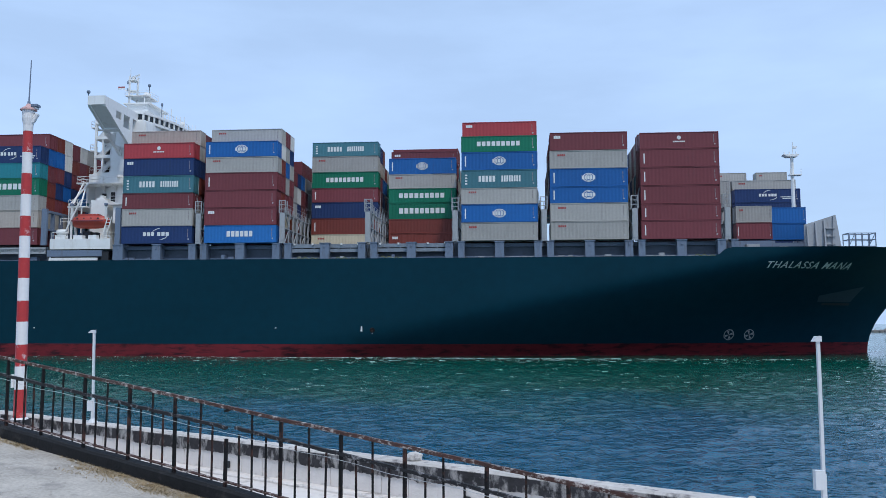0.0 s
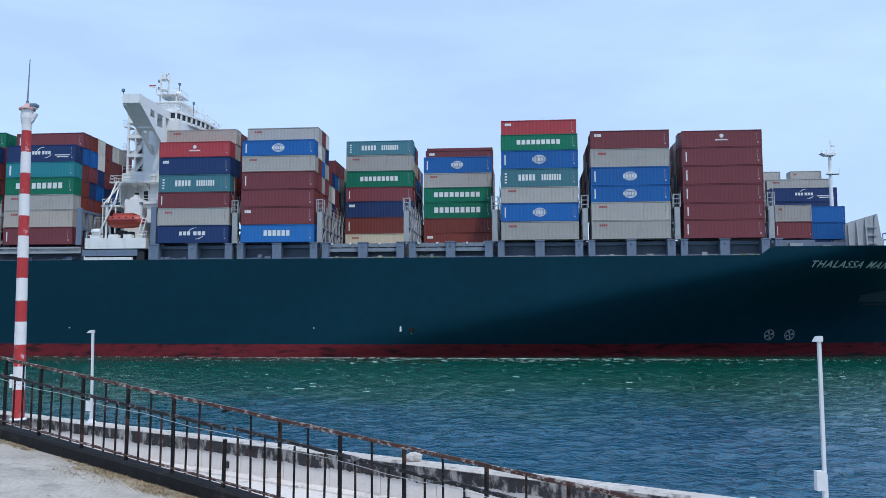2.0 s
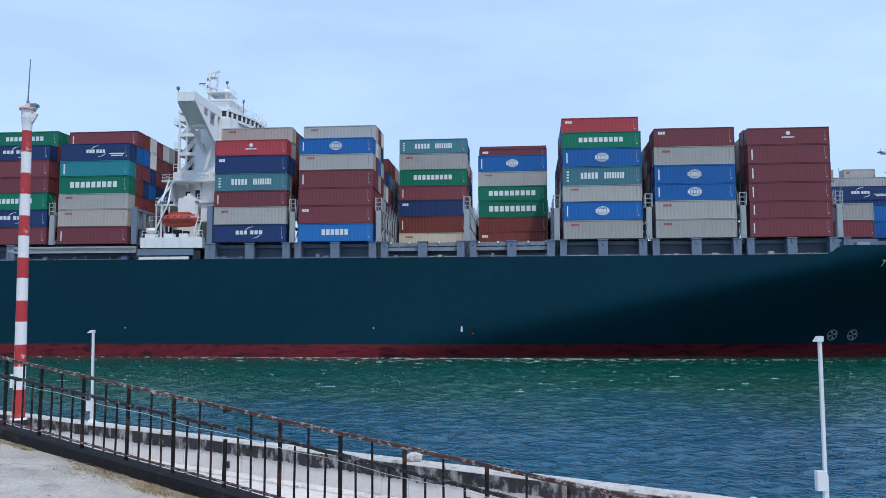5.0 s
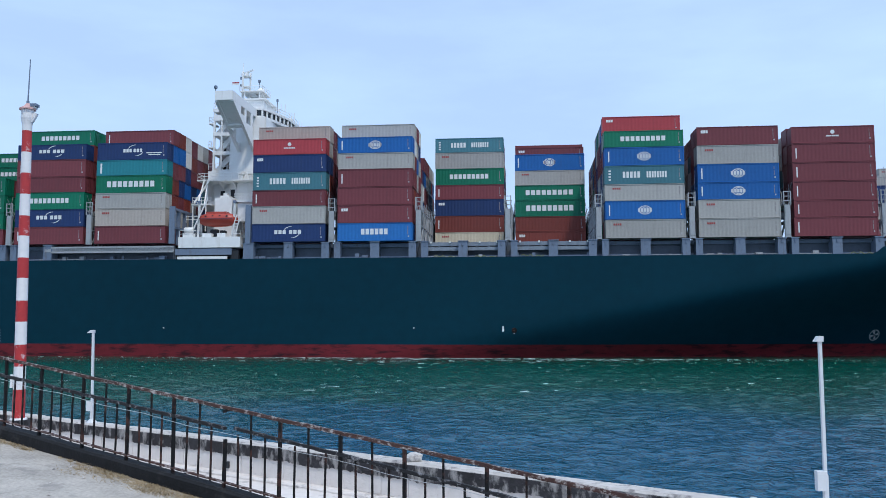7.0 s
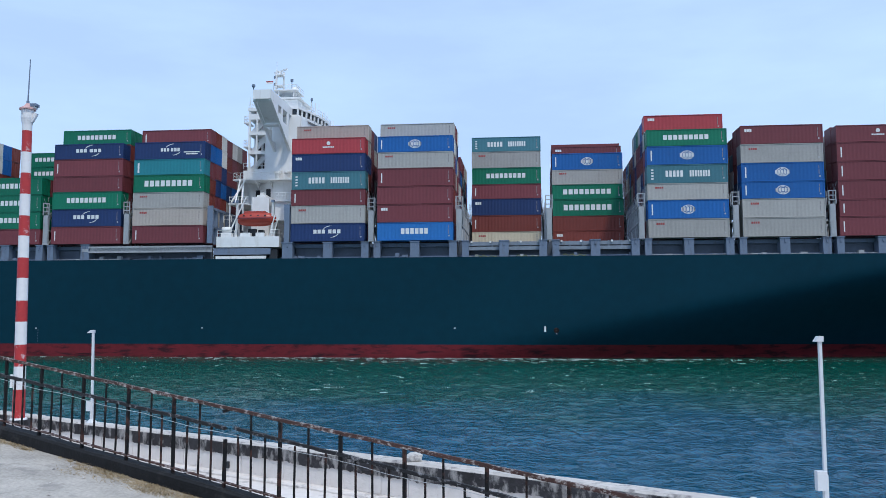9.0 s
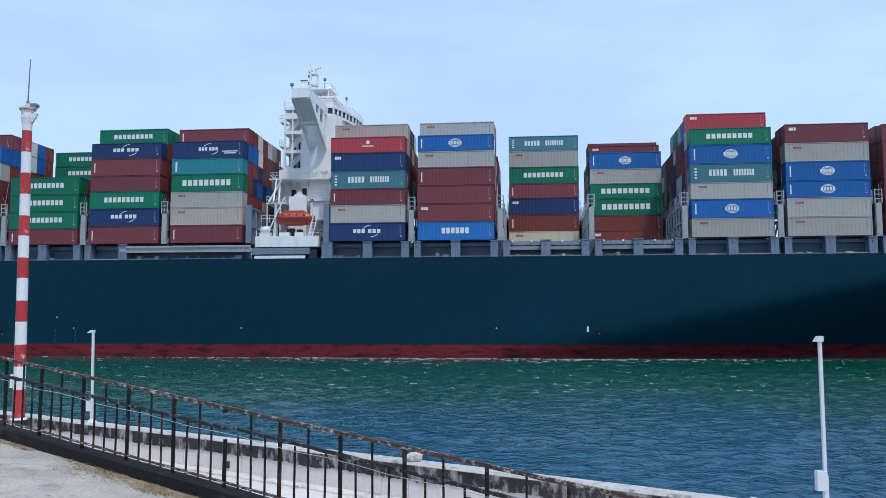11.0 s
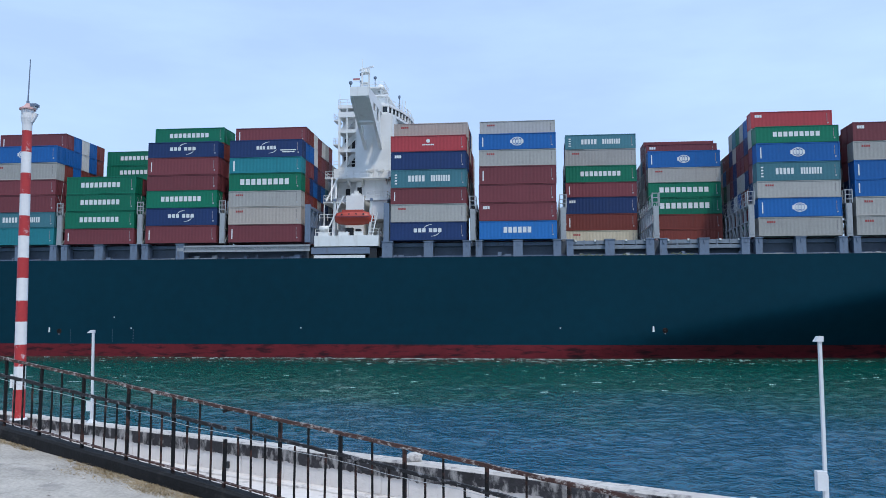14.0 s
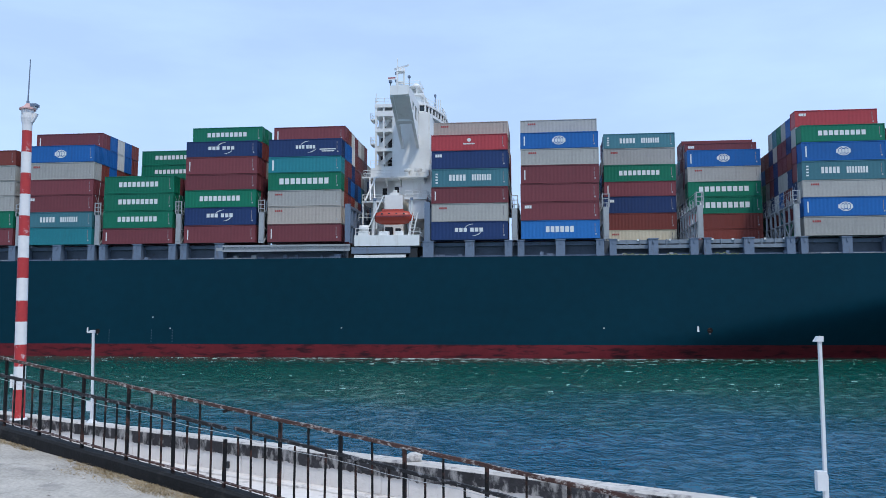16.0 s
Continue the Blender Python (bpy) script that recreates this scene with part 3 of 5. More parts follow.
# open stair tower on the after side, with landings and screens
for z0, z1 in ((41.9, 42.9), (39.1, 39.7), (35.6, 36.2), (32.4, 32.9)):
    boxed("stair_landing", SHIP_WHITE, tower, (-10.6, -7.2, 11.7, 16, z0, z1))
for x, w in ((-10.6, 0.35), (-9.15, 0.22), (-7.5, 0.29)):
    boxed("stair_column", SHIP_WHITE, tower, (x, x + w, 11.75, 12.1, 30.6, 43.6))
boxed("stair_recess", SHIP_WHITE, tower, (-10.6, -7.2, 15.0, 15.3, 30.6, 43.6))
boxed("stair_cap", SHIP_WHITE, tower, (-10.7, -7.2, 11.65, 16, 43.5, 44.1))
# dark panels on the back wall stand in for the shade inside doorways
for z in (33.0, 36.3):
    boxed("doorway", SHADE_STEEL, tower, (-8.8, -7.7, 14.9, 14.98, z, z + 2.2))
    boxed("doorway", SHADE_STEEL, tower, (-10.2, -9.3, 14.9, 14.98, z, z + 2.4))
for z in (32.9, 36.2, 39.7):
    built("stair_flight", SHIP_WHITE, tower, lambda bm: flat_bar(bm, (-10.3, 13.2, z), (-7.6, 13.2, z + 2.9), 0.25, 0.9))
for z in (41.3, 36.9):
    boxed("side_balcony", SHIP_WHITE, tower, (-11.5, -10.6, 11.9, 14.5, z, z + 0.2))


def bridge_line(inset=0.0):
    """The wheelhouse front bows forward towards the middle line."""
    near = [(-1.7 - inset, 12.3 + inset), (-0.4 - inset, 16.2 + inset), (0.6 - inset, 20.4), (0.8 - inset, MID)]
    return near + [(x, 2 * MID - y) for x, y in near[-2::-1]]


def bridge_ring(bm, z0, z1, inset=0.0):
    prism(bm, [(-7.2 + inset, 11.6 + inset)] + bridge_line(inset) + [(-7.2 + inset, 2 * MID - 11.6 - inset)], "z", z0, z1)


built("bridge_sill", SHIP_WHITE, tower, lambda bm: bridge_ring(bm, 42.3, 42.75))
built("bridge_glazing", GLASS_DARK, tower, lambda bm: bridge_ring(bm, 42.75, 43.8, 0.12), "dark wheelhouse window band")
built("bridge_roof", SHIP_WHITE, tower, lambda bm: bridge_ring(bm, 43.8, 44.25, -0.15))
line = bridge_line()
for (xa, ya), (xb, yb) in zip(line, line[1:]):
    n = max(2, round(math.hypot(xb - xa, yb - ya) / 1.5))
    for k in range(n):
        f = k / n
        built("window_mullion", SHIP_WHITE, tower, lambda bm: flat_bar(bm, (xa + (xb - xa) * f, ya + (yb - ya) * f, 42.75), (xa + (xb - xa) * f, ya + (yb - ya) * f, 43.8), 0.28, 0.28))

# bridge wing: an open box on two pierced brackets, with a sloping soffit
def wing(bm):
    box(bm, -5.8, -2.7, 0.2, 0.35, 42.4, 43.95)
    box(bm, -5.8, -5.62, 0.35, 12.2, 42.4, 43.9)
    box(bm, -2.88, -2.7, 0.35, 12.4, 42.4, 43.9)
    box(bm, -5.62, -2.88, 0.35, 12.2, 42.4, 42.6)
built("bridge_wing", SHIP_WHITE, tower, wing, "white cantilevered bridge wing")


def under(y):
    return 42.4 - 0.5575 * (y - 0.2)


def wing_plate(x0, x1, tops):
    """A pierced web: for each stretch of its length, the height up to which it is solid."""
    def draw(bm):
        for a, b, top in tops:
            prism(bm, [(a, under(a)), (b, under(b)), (b, top), (a, top)], "x", x0, x1)
    return draw


built("wing_bracket", SHIP_WHITE, tower, wing_plate(-2.92, -2.72, [(0.5, 4.2, 42.4), (4.2, 6.0, 41.1), (6.0, 6.9, 42.4), (6.9, 9.2, 40.1), (9.2, 10.3, 42.4), (10.3, 11.6, 38.2)]),
      "white triangular bracket with openings")
built("wing_bracket", SHIP_WHITE, tower, wing_plate(-5.78, -5.58, [(0.5, 3.9, 42.4), (3.9, 5.5, 41.2), (5.5, 6.6, 42.4), (6.6, 9.0, 39.2), (9.0, 9.8, 42.4), (9.8, 11.6, 37.6)]),
      "white triangular bracket with openings")
built("wing_soffit", SHIP_WHITE, tower, lambda bm: prism(bm, [(0.3, under(0.3) + 0.06), (5.6, under(5.6) + 0.06), (5.6, under(5.6) + 0.2), (0.3, under(0.3) + 0.2)], "x", -5.58, -2.92),
      "sloping underside of the bridge wing")
built("wing_cross_beam", SHIP_WHITE, tower, lambda bm: prism(bm, [(5.3, under(5.3) - 0.25), (5.9, under(5.9) - 0.25), (5.9, under(5.9) + 0.5), (5.3, under(5.3) + 0.5)], "x", -5.58, -2.92))
for x0, x1 in ((-5.85, -5.35), (-3.15, -2.65)):
    built("wing_strut", SHIP_WHITE, tower, lambda bm: prism(bm, [(0.4, under(0.4) - 0.12), (11.6, under(11.6) - 0.12), (11.6, under(11.6) + 0.1), (0.4, under(0.4) + 0.1)], "x", x0, x1))


def rail_set(bm, pts, z, h=1.1, gap=1.2, r=0.04):
    for (x0, y0), (x1, y1) in zip(pts, pts[1:]):
        n = max(1, int(math.hypot(x1 - x0, y1 - y0) / gap))
        for k in range(n + 1):
            f = k / n
            bar(bm, (x0 + (x1 - x0) * f, y0 + (y1 - y0) * f, z), (x0 + (x1 - x0) * f, y0 + (y1 - y0) * f, z + h), r, 4)
        for q in (0.5, 1.0):
            bar(bm, (x0, y0, z + h * q), (x1, y1, z + h * q), r, 4)


for pts, z in ((bridge_line(0.2), 44.25), ([(-7.1, 11.8), (-1.9, 12.4)], 44.25), ([(-10.6, 15), (-10.6, 11.8), (-7.3, 11.8)], 44.1),
               ([(-11.45, 14.4), (-11.45, 11.95), (-10.6, 11.95)], 41.5), ([(-11.45, 14.4), (-11.45, 11.95), (-10.6, 11.95)], 37.1),
               ([(-11.4, 11.9), (-7.3, 11.5)], 32.9), ([(-12.1, 12), (-12.1, 9.0), (-1.0, 9.0)], 30.6), ([(-4.1, 5.6), (-0.5, 5.6), (-0.5, 9)], 26.4),
               ([(-11.3, 8), (-11.3, 5.1), (-8.0, 5.1)], 25.75), ([(-11.4, 3.0), (-8.7, 3.0)], 22.2), ([(-11.4, 0.6), (-8.6, 0.6)], 19.5), ([(-2.6, 0.6), (-1.0, 0.6), (-1.0, 5)], 19.5)):
    built("deck_rail", SHIP_WHITE, tower, lambda bm: rail_set(bm, pts, z), "thin white deck railing")

# mast house, mast and aerials on the wheelhouse roof
boxed("mast_house", SHIP_WHITE, tower, (-7.4, -3.2, 17.2, 24, 44.25, 47.0), (-7.9, -2.6, 16.6, 25, 47.0, 47.25))
for x0, x1, z in ((-7.8, -3.4, 48.7), (-6.6, -3.0, 45.6)):
    boxed("mast_deck", SHIP_WHITE, tower, (x0, x1, 17.0, 22, z, z + 0.16))
built("deck_rail", SHIP_WHITE, tower, lambda bm: rail_set(bm, [(-7.8, 22), (-7.8, 17), (-3.4, 17), (-3.4, 22)], 48.86, 0.9))
for x in (-6.9, -4.0):
    built("mast_house_post", SHIP_WHITE, tower, lambda bm: [bar(bm, (x, 17.3, 47.2), (x, 17.3, 48.75), 0.1, 6)])
for x, y in ((-7.95, 19.0), (-6.9, 20.2)):
    built("mast_leg", SHIP_WHITE, tower, lambda bm: flat_bar(bm, (x, y, 47.2), (x + 0.05, y, 53.2), 0.32, 0.32))
for z in (50.2, 52.3):
    boxed("mast_platform", SHIP_WHITE, tower, (-8.2, -6.7, 18.8, 20.5, z, z + 0.1))
built("mast_lantern", STEEL, tower, lambda bm: [box(bm, -8.35, -8.1, 18.7, 18.95, 50.2, 50.7), box(bm, -8.35, -8.1, 18.7, 18.95, 51.6, 52.1)], "dark navigation lanterns on the mast")
boxed("radar_drive", SHIP_WHITE, tower, (-7.6, -7.1, 19.3, 19.9, 52.6, 53.1))
built("radar_scanner", SHIP_WHITE, tower, lambda bm: flat_bar(bm, (-8.8, 20.6, 53.2), (-5.7, 18.4, 53.2), 0.22, 0.3), "white radar scanner bar")
built("whip_antenna", SHIP_WHITE, tower, lambda bm: bar(bm, (-8.0, 19.4, 52.5), (-8.0, 19.4, 55.0), 0.06, 5))
built("radome", SHIP_WHITE, tower, lambda bm: lathe(bm, [(0.3, 0), (0.3, 1.0), (0.62, 1.15), (0.78, 1.7), (0.72, 2.15), (0.45, 2.5), (0.05, 2.65)], 16, (-4.4, 19.2, 47.3)), "white satellite radome", True)
built("radome", SHIP_WHITE, tower, lambda bm: lathe(bm, [(0.2, 0), (0.2, 1.4), (0.5, 1.6), (0.55, 2.0), (0.3, 2.4), (0.05, 2.5)], 12, (-1.8, 30, 44.25)), "white satellite radome", True)
for k in range(9):
    built("whip_antenna", SHIP_WHITE, tower, lambda bm: bar(bm, (0.2 - 0.12 * abs(k - 3), 15.8 + 2.2 * k, 44.25), (0.2 - 0.12 * abs(k - 3), 15.8 + 2.2 * k, 45.9 + (k % 3) * 0.5), 0.06, 4))
built("whip_antenna", SHIP_WHITE, tower, lambda bm: bar(bm, (-10.4, 12.0, 43.6), (-10.4, 12.0, 46.2), 0.05, 4))
for x, y, z0, z1, r in ((-5.75, 0.3, 43.9, 44.3, 0.3), (-0.6, 17.5, 44.25, 46.6, 0.22), (-6.6, 24.6, 47.2, 52.6, 0.3)):
    def lamp(bm):
        bar(bm, (x, y, z0), (x, y, z1), 0.08, 5)
        lathe(bm, [(0.1, 0), (r, 0.15), (r, 0.5), (0.12, 0.62)], 10, (x, y, z1))
    built("searchlight", STEEL, tower, lamp, "dark grey searchlight on a stalk")
boxed("flag", MARK_RED, tower, (-9.3, -7.95, 17.1, 17.15, 50.35, 50.6), label="small red and white flag")
boxed("flag", MARK_WHITE, tower, (-9.3, -7.95, 17.1, 17.15, 50.05, 50.35))

# lower house: recessed passage under a broad platform
boxed("lower_house", SHIP_WHITE, tower, (-11.2, -7.2, 11.6, 36, DECK_Z, 27.2), (-7.2, -0.4, 11.0, 11.6, DECK_Z, 27.2), (-11.2, -10.8, 10.6, 14, 27.2, 30.4), (-5.6, -0.4, 11.0, 11.6, 27.2, 33.0),
      (-11.2, -7.2, 13.0, 36, 27.2, 32.4), (-11.3, -7.2, 11.6, 13, 30.6, 32.6), label="white lower deckhouse")
boxed("passage_ceiling", SHIP_WHITE, tower, (-12.2, -0.9, 8.9, 12.4, 30.35, 30.6))
for x in (-10.9, -8.3, -5.8, -1.6):
    built("platform_knee", SHIP_WHITE, tower, lambda bm: prism(bm, [(9.0, 30.35), (11.6, 30.35), (11.6, 29.2)], "x", x - 0.08, x + 0.08))
# doorway shade again as dark panels just before the wall
for x in (-9.4, -7.0):
    boxed("doorway", SHADE_STEEL, tower, (x, x + 0.8, 12.92, 12.98, 27.3, 29.2) if x < -7.2 else (x, x + 0.8, 11.52, 11.58, 27.3, 29.2))
for x in (-4.4, -2.6):
    built("vent_head", SHIP_WHITE, tower, lambda bm: lathe(bm, [(0.4, 0), (0.4, 0.8), (0.65, 0.95), (0.65, 1.4)], 10, (x, 9.8, 30.6)))
boxed("wall_locker", SHIP_WHITE, tower, (-1.6, -0.6, 9.6, 10.6, 30.6, 31.7))
boxed("after_platform", SHIP_WHITE, tower, (-11.4, -8.0, 5.0, 11.6, 25.5, 25.75))
boxed("boat_house", SHIP_WHITE, tower, (-7.7, -4.6, 6.0, 11.0, 19.5, 26.9), (-3.6, -0.6, 6.0, 11.0, 22.8, 26.0), (-4.3, -0.4, 5.5, 11, 26.0, 26.4), label="white deckhouse behind the lifeboat")
boxed("vent_hood", SHIP_WHITE, tower, (-6.9, -5.3, 6.4, 8.0, 26.9, 27.3), (-6.4, -5.8, 6.6, 7.6, 27.3, 27.8))
for x in (-11.2, -8.9):
    built("stanchion", SHIP_WHITE, tower, lambda bm: flat_bar(bm, (x, 5.2, 21.0), (x, 5.2, 25.5), 0.18, 0.18))
for a, b in (((-10.9, 9.0, 30.4), (-9.6, 3.5, 25.6)), ((-10.2, 9.0, 30.4), (-9.2, 5.2, 25.6)), ((-10.6, 4.2, 25.7), (-9.9, 8.9, 30.4))):
    built("stair", SHIP_WHITE, tower, lambda bm: flat_bar(bm, a, b, 0.22, 0.22))
# boat deck
boxed("boat_deck", SHIP_WHITE, tower, (-11.5, -0.95, 0.3, 8, 17.75, 19.5), (-11.5, -3.1, 0.15, 0.5, 15.45, 16.3), label="white boat deck bulwark")
# added dark block closes the see-through gap and gives its shade
boxed("under_deck", SHADE_STEEL, tower, (-13.2, -0.4, 3.5, 8, DECK_Z - 0.4, BASE - 0.1))
boxed("boat_deck_band", STEEL, tower, (-12.0, -2.4, 0.4, 8, 16.55, 17.6))
for x in (-8.6, -2.55):
    built("davit_arm", SHIP_WHITE, tower, lambda bm: flat_bar(bm, (x - 0.3, 2.2, 19.5), (x + 0.2, 1.2, 25.2), 0.35, 0.4), "white lifeboat davit arm")
    built("davit_strut", SHIP_WHITE, tower, lambda bm: flat_bar(bm, (x - 0.6, 4.5, 19.5), (x + 0.2, 1.4, 24.8), 0.3, 0.3))
    built("davit_head", STEEL, tower, lambda bm: box(bm, x, x + 0.45, 0.9, 1.4, 25.2, 25.6), "dark davit head")
built("davit_brace", SHIP_WHITE, tower, lambda bm: flat_bar(bm, (-9.3, 1.2, 21.0), (-6.9, 1.2, 26.1), 0.2, 0.2))
for x in (-2.75, -2.05):
    built("boat_ladder", SHIP_WHITE, tower, lambda bm: flat_bar(bm, (x, 0.7, 19.5), (x + 0.75, 1.3, 23.3), 0.14, 0.14))
for k in range(6):
    built("ladder_rung", SHIP_WHITE, tower, lambda bm: bar(bm, (-2.62 + 0.12 * k, 0.8 + 0.09 * k, 20.1 + 0.55 * k), (-1.92 + 0.12 * k, 0.8 + 0.09 * k, 20.1 + 0.55 * k), 0.06, 5))
for x0, x1, y0, y1, z0, z1 in ((-7.6, -6.0, 0.6, 1.6, 19.5, 20.15), (-5.0, -3.6, 0.6, 1.6, 19.5, 20.15), (-11.0, -9.3, 0.9, 2, 19.5, 20.2)):
    boxed("deck_box", SHIP_WHITE, tower, (x0, x1, y0, y1, z0, z1))
built("life_raft", SHIP_WHITE, tower, lambda bm: lathe(bm, [(0.25, -0.8), (0.5, -0.7), (0.52, 0), (0.5, 0.7), (0.25, 0.8)], 10, (0, 0, 0)), "white life raft canister", True).matrix_basis = pose(-10.2, 1.5, 20.75, 0, 90, 0)
# dark boxes stand in for the shadow behind and below the boat deck
for size in ((-6.9, -5.7, 2.4, 3.4, 19.5, 21.0), (-5.2, -4.4, 2.4, 3.4, 19.5, 20.8), (-2.6, -1.3, 0.6, 1.0, 15.6, 17.4)):
    boxed("deck_machinery", SHADE_STEEL, tower, size)
aboard(ship, pose(0, 0, 0))


def lifeboat():
    bm = bmesh.new()
    secs = []
    for k in range(15):
        f = k / 14
        s = max(0.0, 1 - abs(2 * f - 1) ** 3.2) ** 0.6
        x = -3.3 + 6.6 * f
        pts = []
        for a in range(16):
            th = 2 * math.pi * a / 16
            up = math.sin(th)
            h = 1.05 if up > 0 else 1.25
            pts.append(bm.verts.new((x, 1.3 * math.cos(th) * max(s, 0.12), 0.1 + up * h * (0.35 + 0.65 * max(s, 0.1)))))
        secs.append(pts)
    for a, b in zip(secs, secs[1:]):
        for i in range(16):
            j = (i + 1) % 16
            bm.faces.new((a[i], a[j], b[j], b[i]))
    bm.faces.new(secs[0])
    bm.faces.new(secs[-1])
    ob = part("lifeboat", bm, LIFEBOAT, None, smooth=True)
    tagged(ob, "enclosed orange-red lifeboat hanging in white davits", "lifeboat")
    boxed("fender_strip", PAINT["maroon"], ob, (-2.85, 2.85, -1.36, -1.22, 0.0, 0.16))
    boxed("canopy_hatch", LIFEBOAT, ob, (-1.9, 1.6, -0.75, 0.75, 0.85, 1.3))
    for x in (-1.8, -0.6, 0.6, 1.8):
        boxed("porthole", GLASS_DARK, ob, (x - 0.15, x + 0.15, -1.21, -1.1, 0.4, 0.62))
    aboard(ob, pose(-5.35, 2.0, 22.5) @ Matrix.Scale(1.0, 4))


lifeboat()

# ---- forecastle: mast, breakwater, cage ----
def foremast(bm):
    bar(bm, (117.2, 24, DECK_Z), (117.2, 24, 36.0), 0.42, 10, 0.3)
    prism(bm, [(115.5, 36.25), (116.3, 35.85), (118.0, 35.85), (118.4, 36.25)], "y", 23.2, 24.8)
    bar(bm, (117.4, 24, 36.2), (117.4, 24, 38.7), 0.08, 6)
    for q in (-1.3, 0.8, -0.4):
        bar(bm, (117.2 + q, 24, 36.2), (117.2 + q, 24, 36.9), 0.1, 5)
    box(bm, 117.5, 118.1, 23.8, 24.2, 37.5, 37.85)
    box(bm, 116.6, 118.7, 23.4, 24.6, 32.4, 32.6)
    for q in (116.7, 118.6):
        bar(bm, (q, 23.5, 32.6), (q, 23.5, 33.6), 0.06, 5)
built("foremast", SHIP_WHITE, ship, foremast, "white foremast with light platform")
wb = built("wave_breaker", BRIDGE_STEEL, ship, lambda bm: [prism(bm, [(115.4, DECK_Z - 0.3), (121.7, DECK_Z - 0.3), (121.1, 18.6), (120.6, 22.8), (120.4, 23.7), (115.4, 22.1)], "y", 13.6, 13.9),
      prism(bm, [(120.1, 23.6), (120.5, 23.7), (121.2, 18.6), (121.9, DECK_Z), (119.6, DECK_Z)], "y", 13.3, 35)], "grey slanted wave breaker")
for k, x in enumerate((115.7, 117.1, 118.5)):
    built("rib", BRIDGE_STEEL, wb, lambda bm: prism(bm, [(12.6, DECK_Z), (13.6, DECK_Z), (13.6, 21.9 + 0.45 * k), (13.35, 21.9 + 0.45 * k)], "x", x, x + 0.22))
for k in range(4):
    built("shelf_plate", BRIDGE_STEEL, wb, lambda bm: box(bm, 118.75, 120.3, 13.1, 13.6, 17.3 + 1.35 * k, 17.42 + 1.35 * k))
def cage(bm):
    for x in (124.1, 125.2, 126.3, 127.4, 128.6):
        for y in (17.5, 20):
            flat_bar(bm, (x, y, DECK_Z), (x, y, 21.0), 0.13, 0.13)
    for z in (17.6, 18.7, 19.9, 21.0):
        for y in (17.5, 20):
            flat_bar(bm, (124.1, y, z), (128.6, y, z), 0.13, 0.13)
        for x in (124.1, 128.6):
            flat_bar(bm, (x, 17.5, z), (x, 20, z), 0.13, 0.13)
    for a, b in ((124.1, 125.2), (127.4, 128.6)):
        flat_bar(bm, (a, 17.5, 18.7), (b, 17.5, 21.0), 0.1, 0.1)
built("deck_cage", STEEL, ship, cage, "grey steel frame on the forecastle")
for size in ((103.2, 105.2, 4, 5, DECK_Z - 0.2, 18.0), (109, 110.2, 6, 7, DECK_Z - 0.2, 17.8), (113, 113.8, 8, 9, DECK_Z - 0.2, 17.4)):
    boxed("mooring_winch", BRIDGE_STEEL, ship, size)


# ---- containers ----
def corrugated(bm, x0, x1, y, z0, z1, pitch, depth):
    """A corrugated wall in the plane y, facing -y."""
    n = max(2, round((x1 - x0) / pitch))
    p = (x1 - x0) / n
    line = []
    for k in range(n):
        a = x0 + k * p
        line += [(a, y), (a + 0.3 * p, y), (a + 0.5 * p, y + depth), (a + 0.8 * p, y + depth)]
    line.append((x1, y))
    lo = [bm.verts.new((a, b, z0)) for a, b in line]
    hi = [bm.verts.new((a, b, z1)) for a, b in line]
    for i in range(len(line) - 1):
        bm.faces.new((lo[i], lo[i + 1], hi[i + 1], hi[i]))


def bars_mark(bm, x0, x1, z0, z1, n, gap=0.22):
    """Lettering stood in for by n plain upright blocks."""
    p = (x1 - x0) / n
    for k in range(n):
        quad(bm, x0 + k * p, x0 + (k + 1 - gap) * p, z0, z1)


def swoosh(bm, cx, cz, r, a0, a1, w):
    n = 7
    prev = None
    for k in range(n + 1):
        f = k / n
        a = a0 + (a1 - a0) * f
        t = w * math.sin(math.pi * (0.12 + 0.8 * f))
        now = [bm.verts.new((cx + (r + s * t) * math.cos(a), 0, cz + 0.62 * (r + s * t) * math.sin(a))) for s in (-0.5, 0.5)]
        if prev:
            bm.faces.new((prev[0], now[0], now[1], prev[1]))
        prev = now


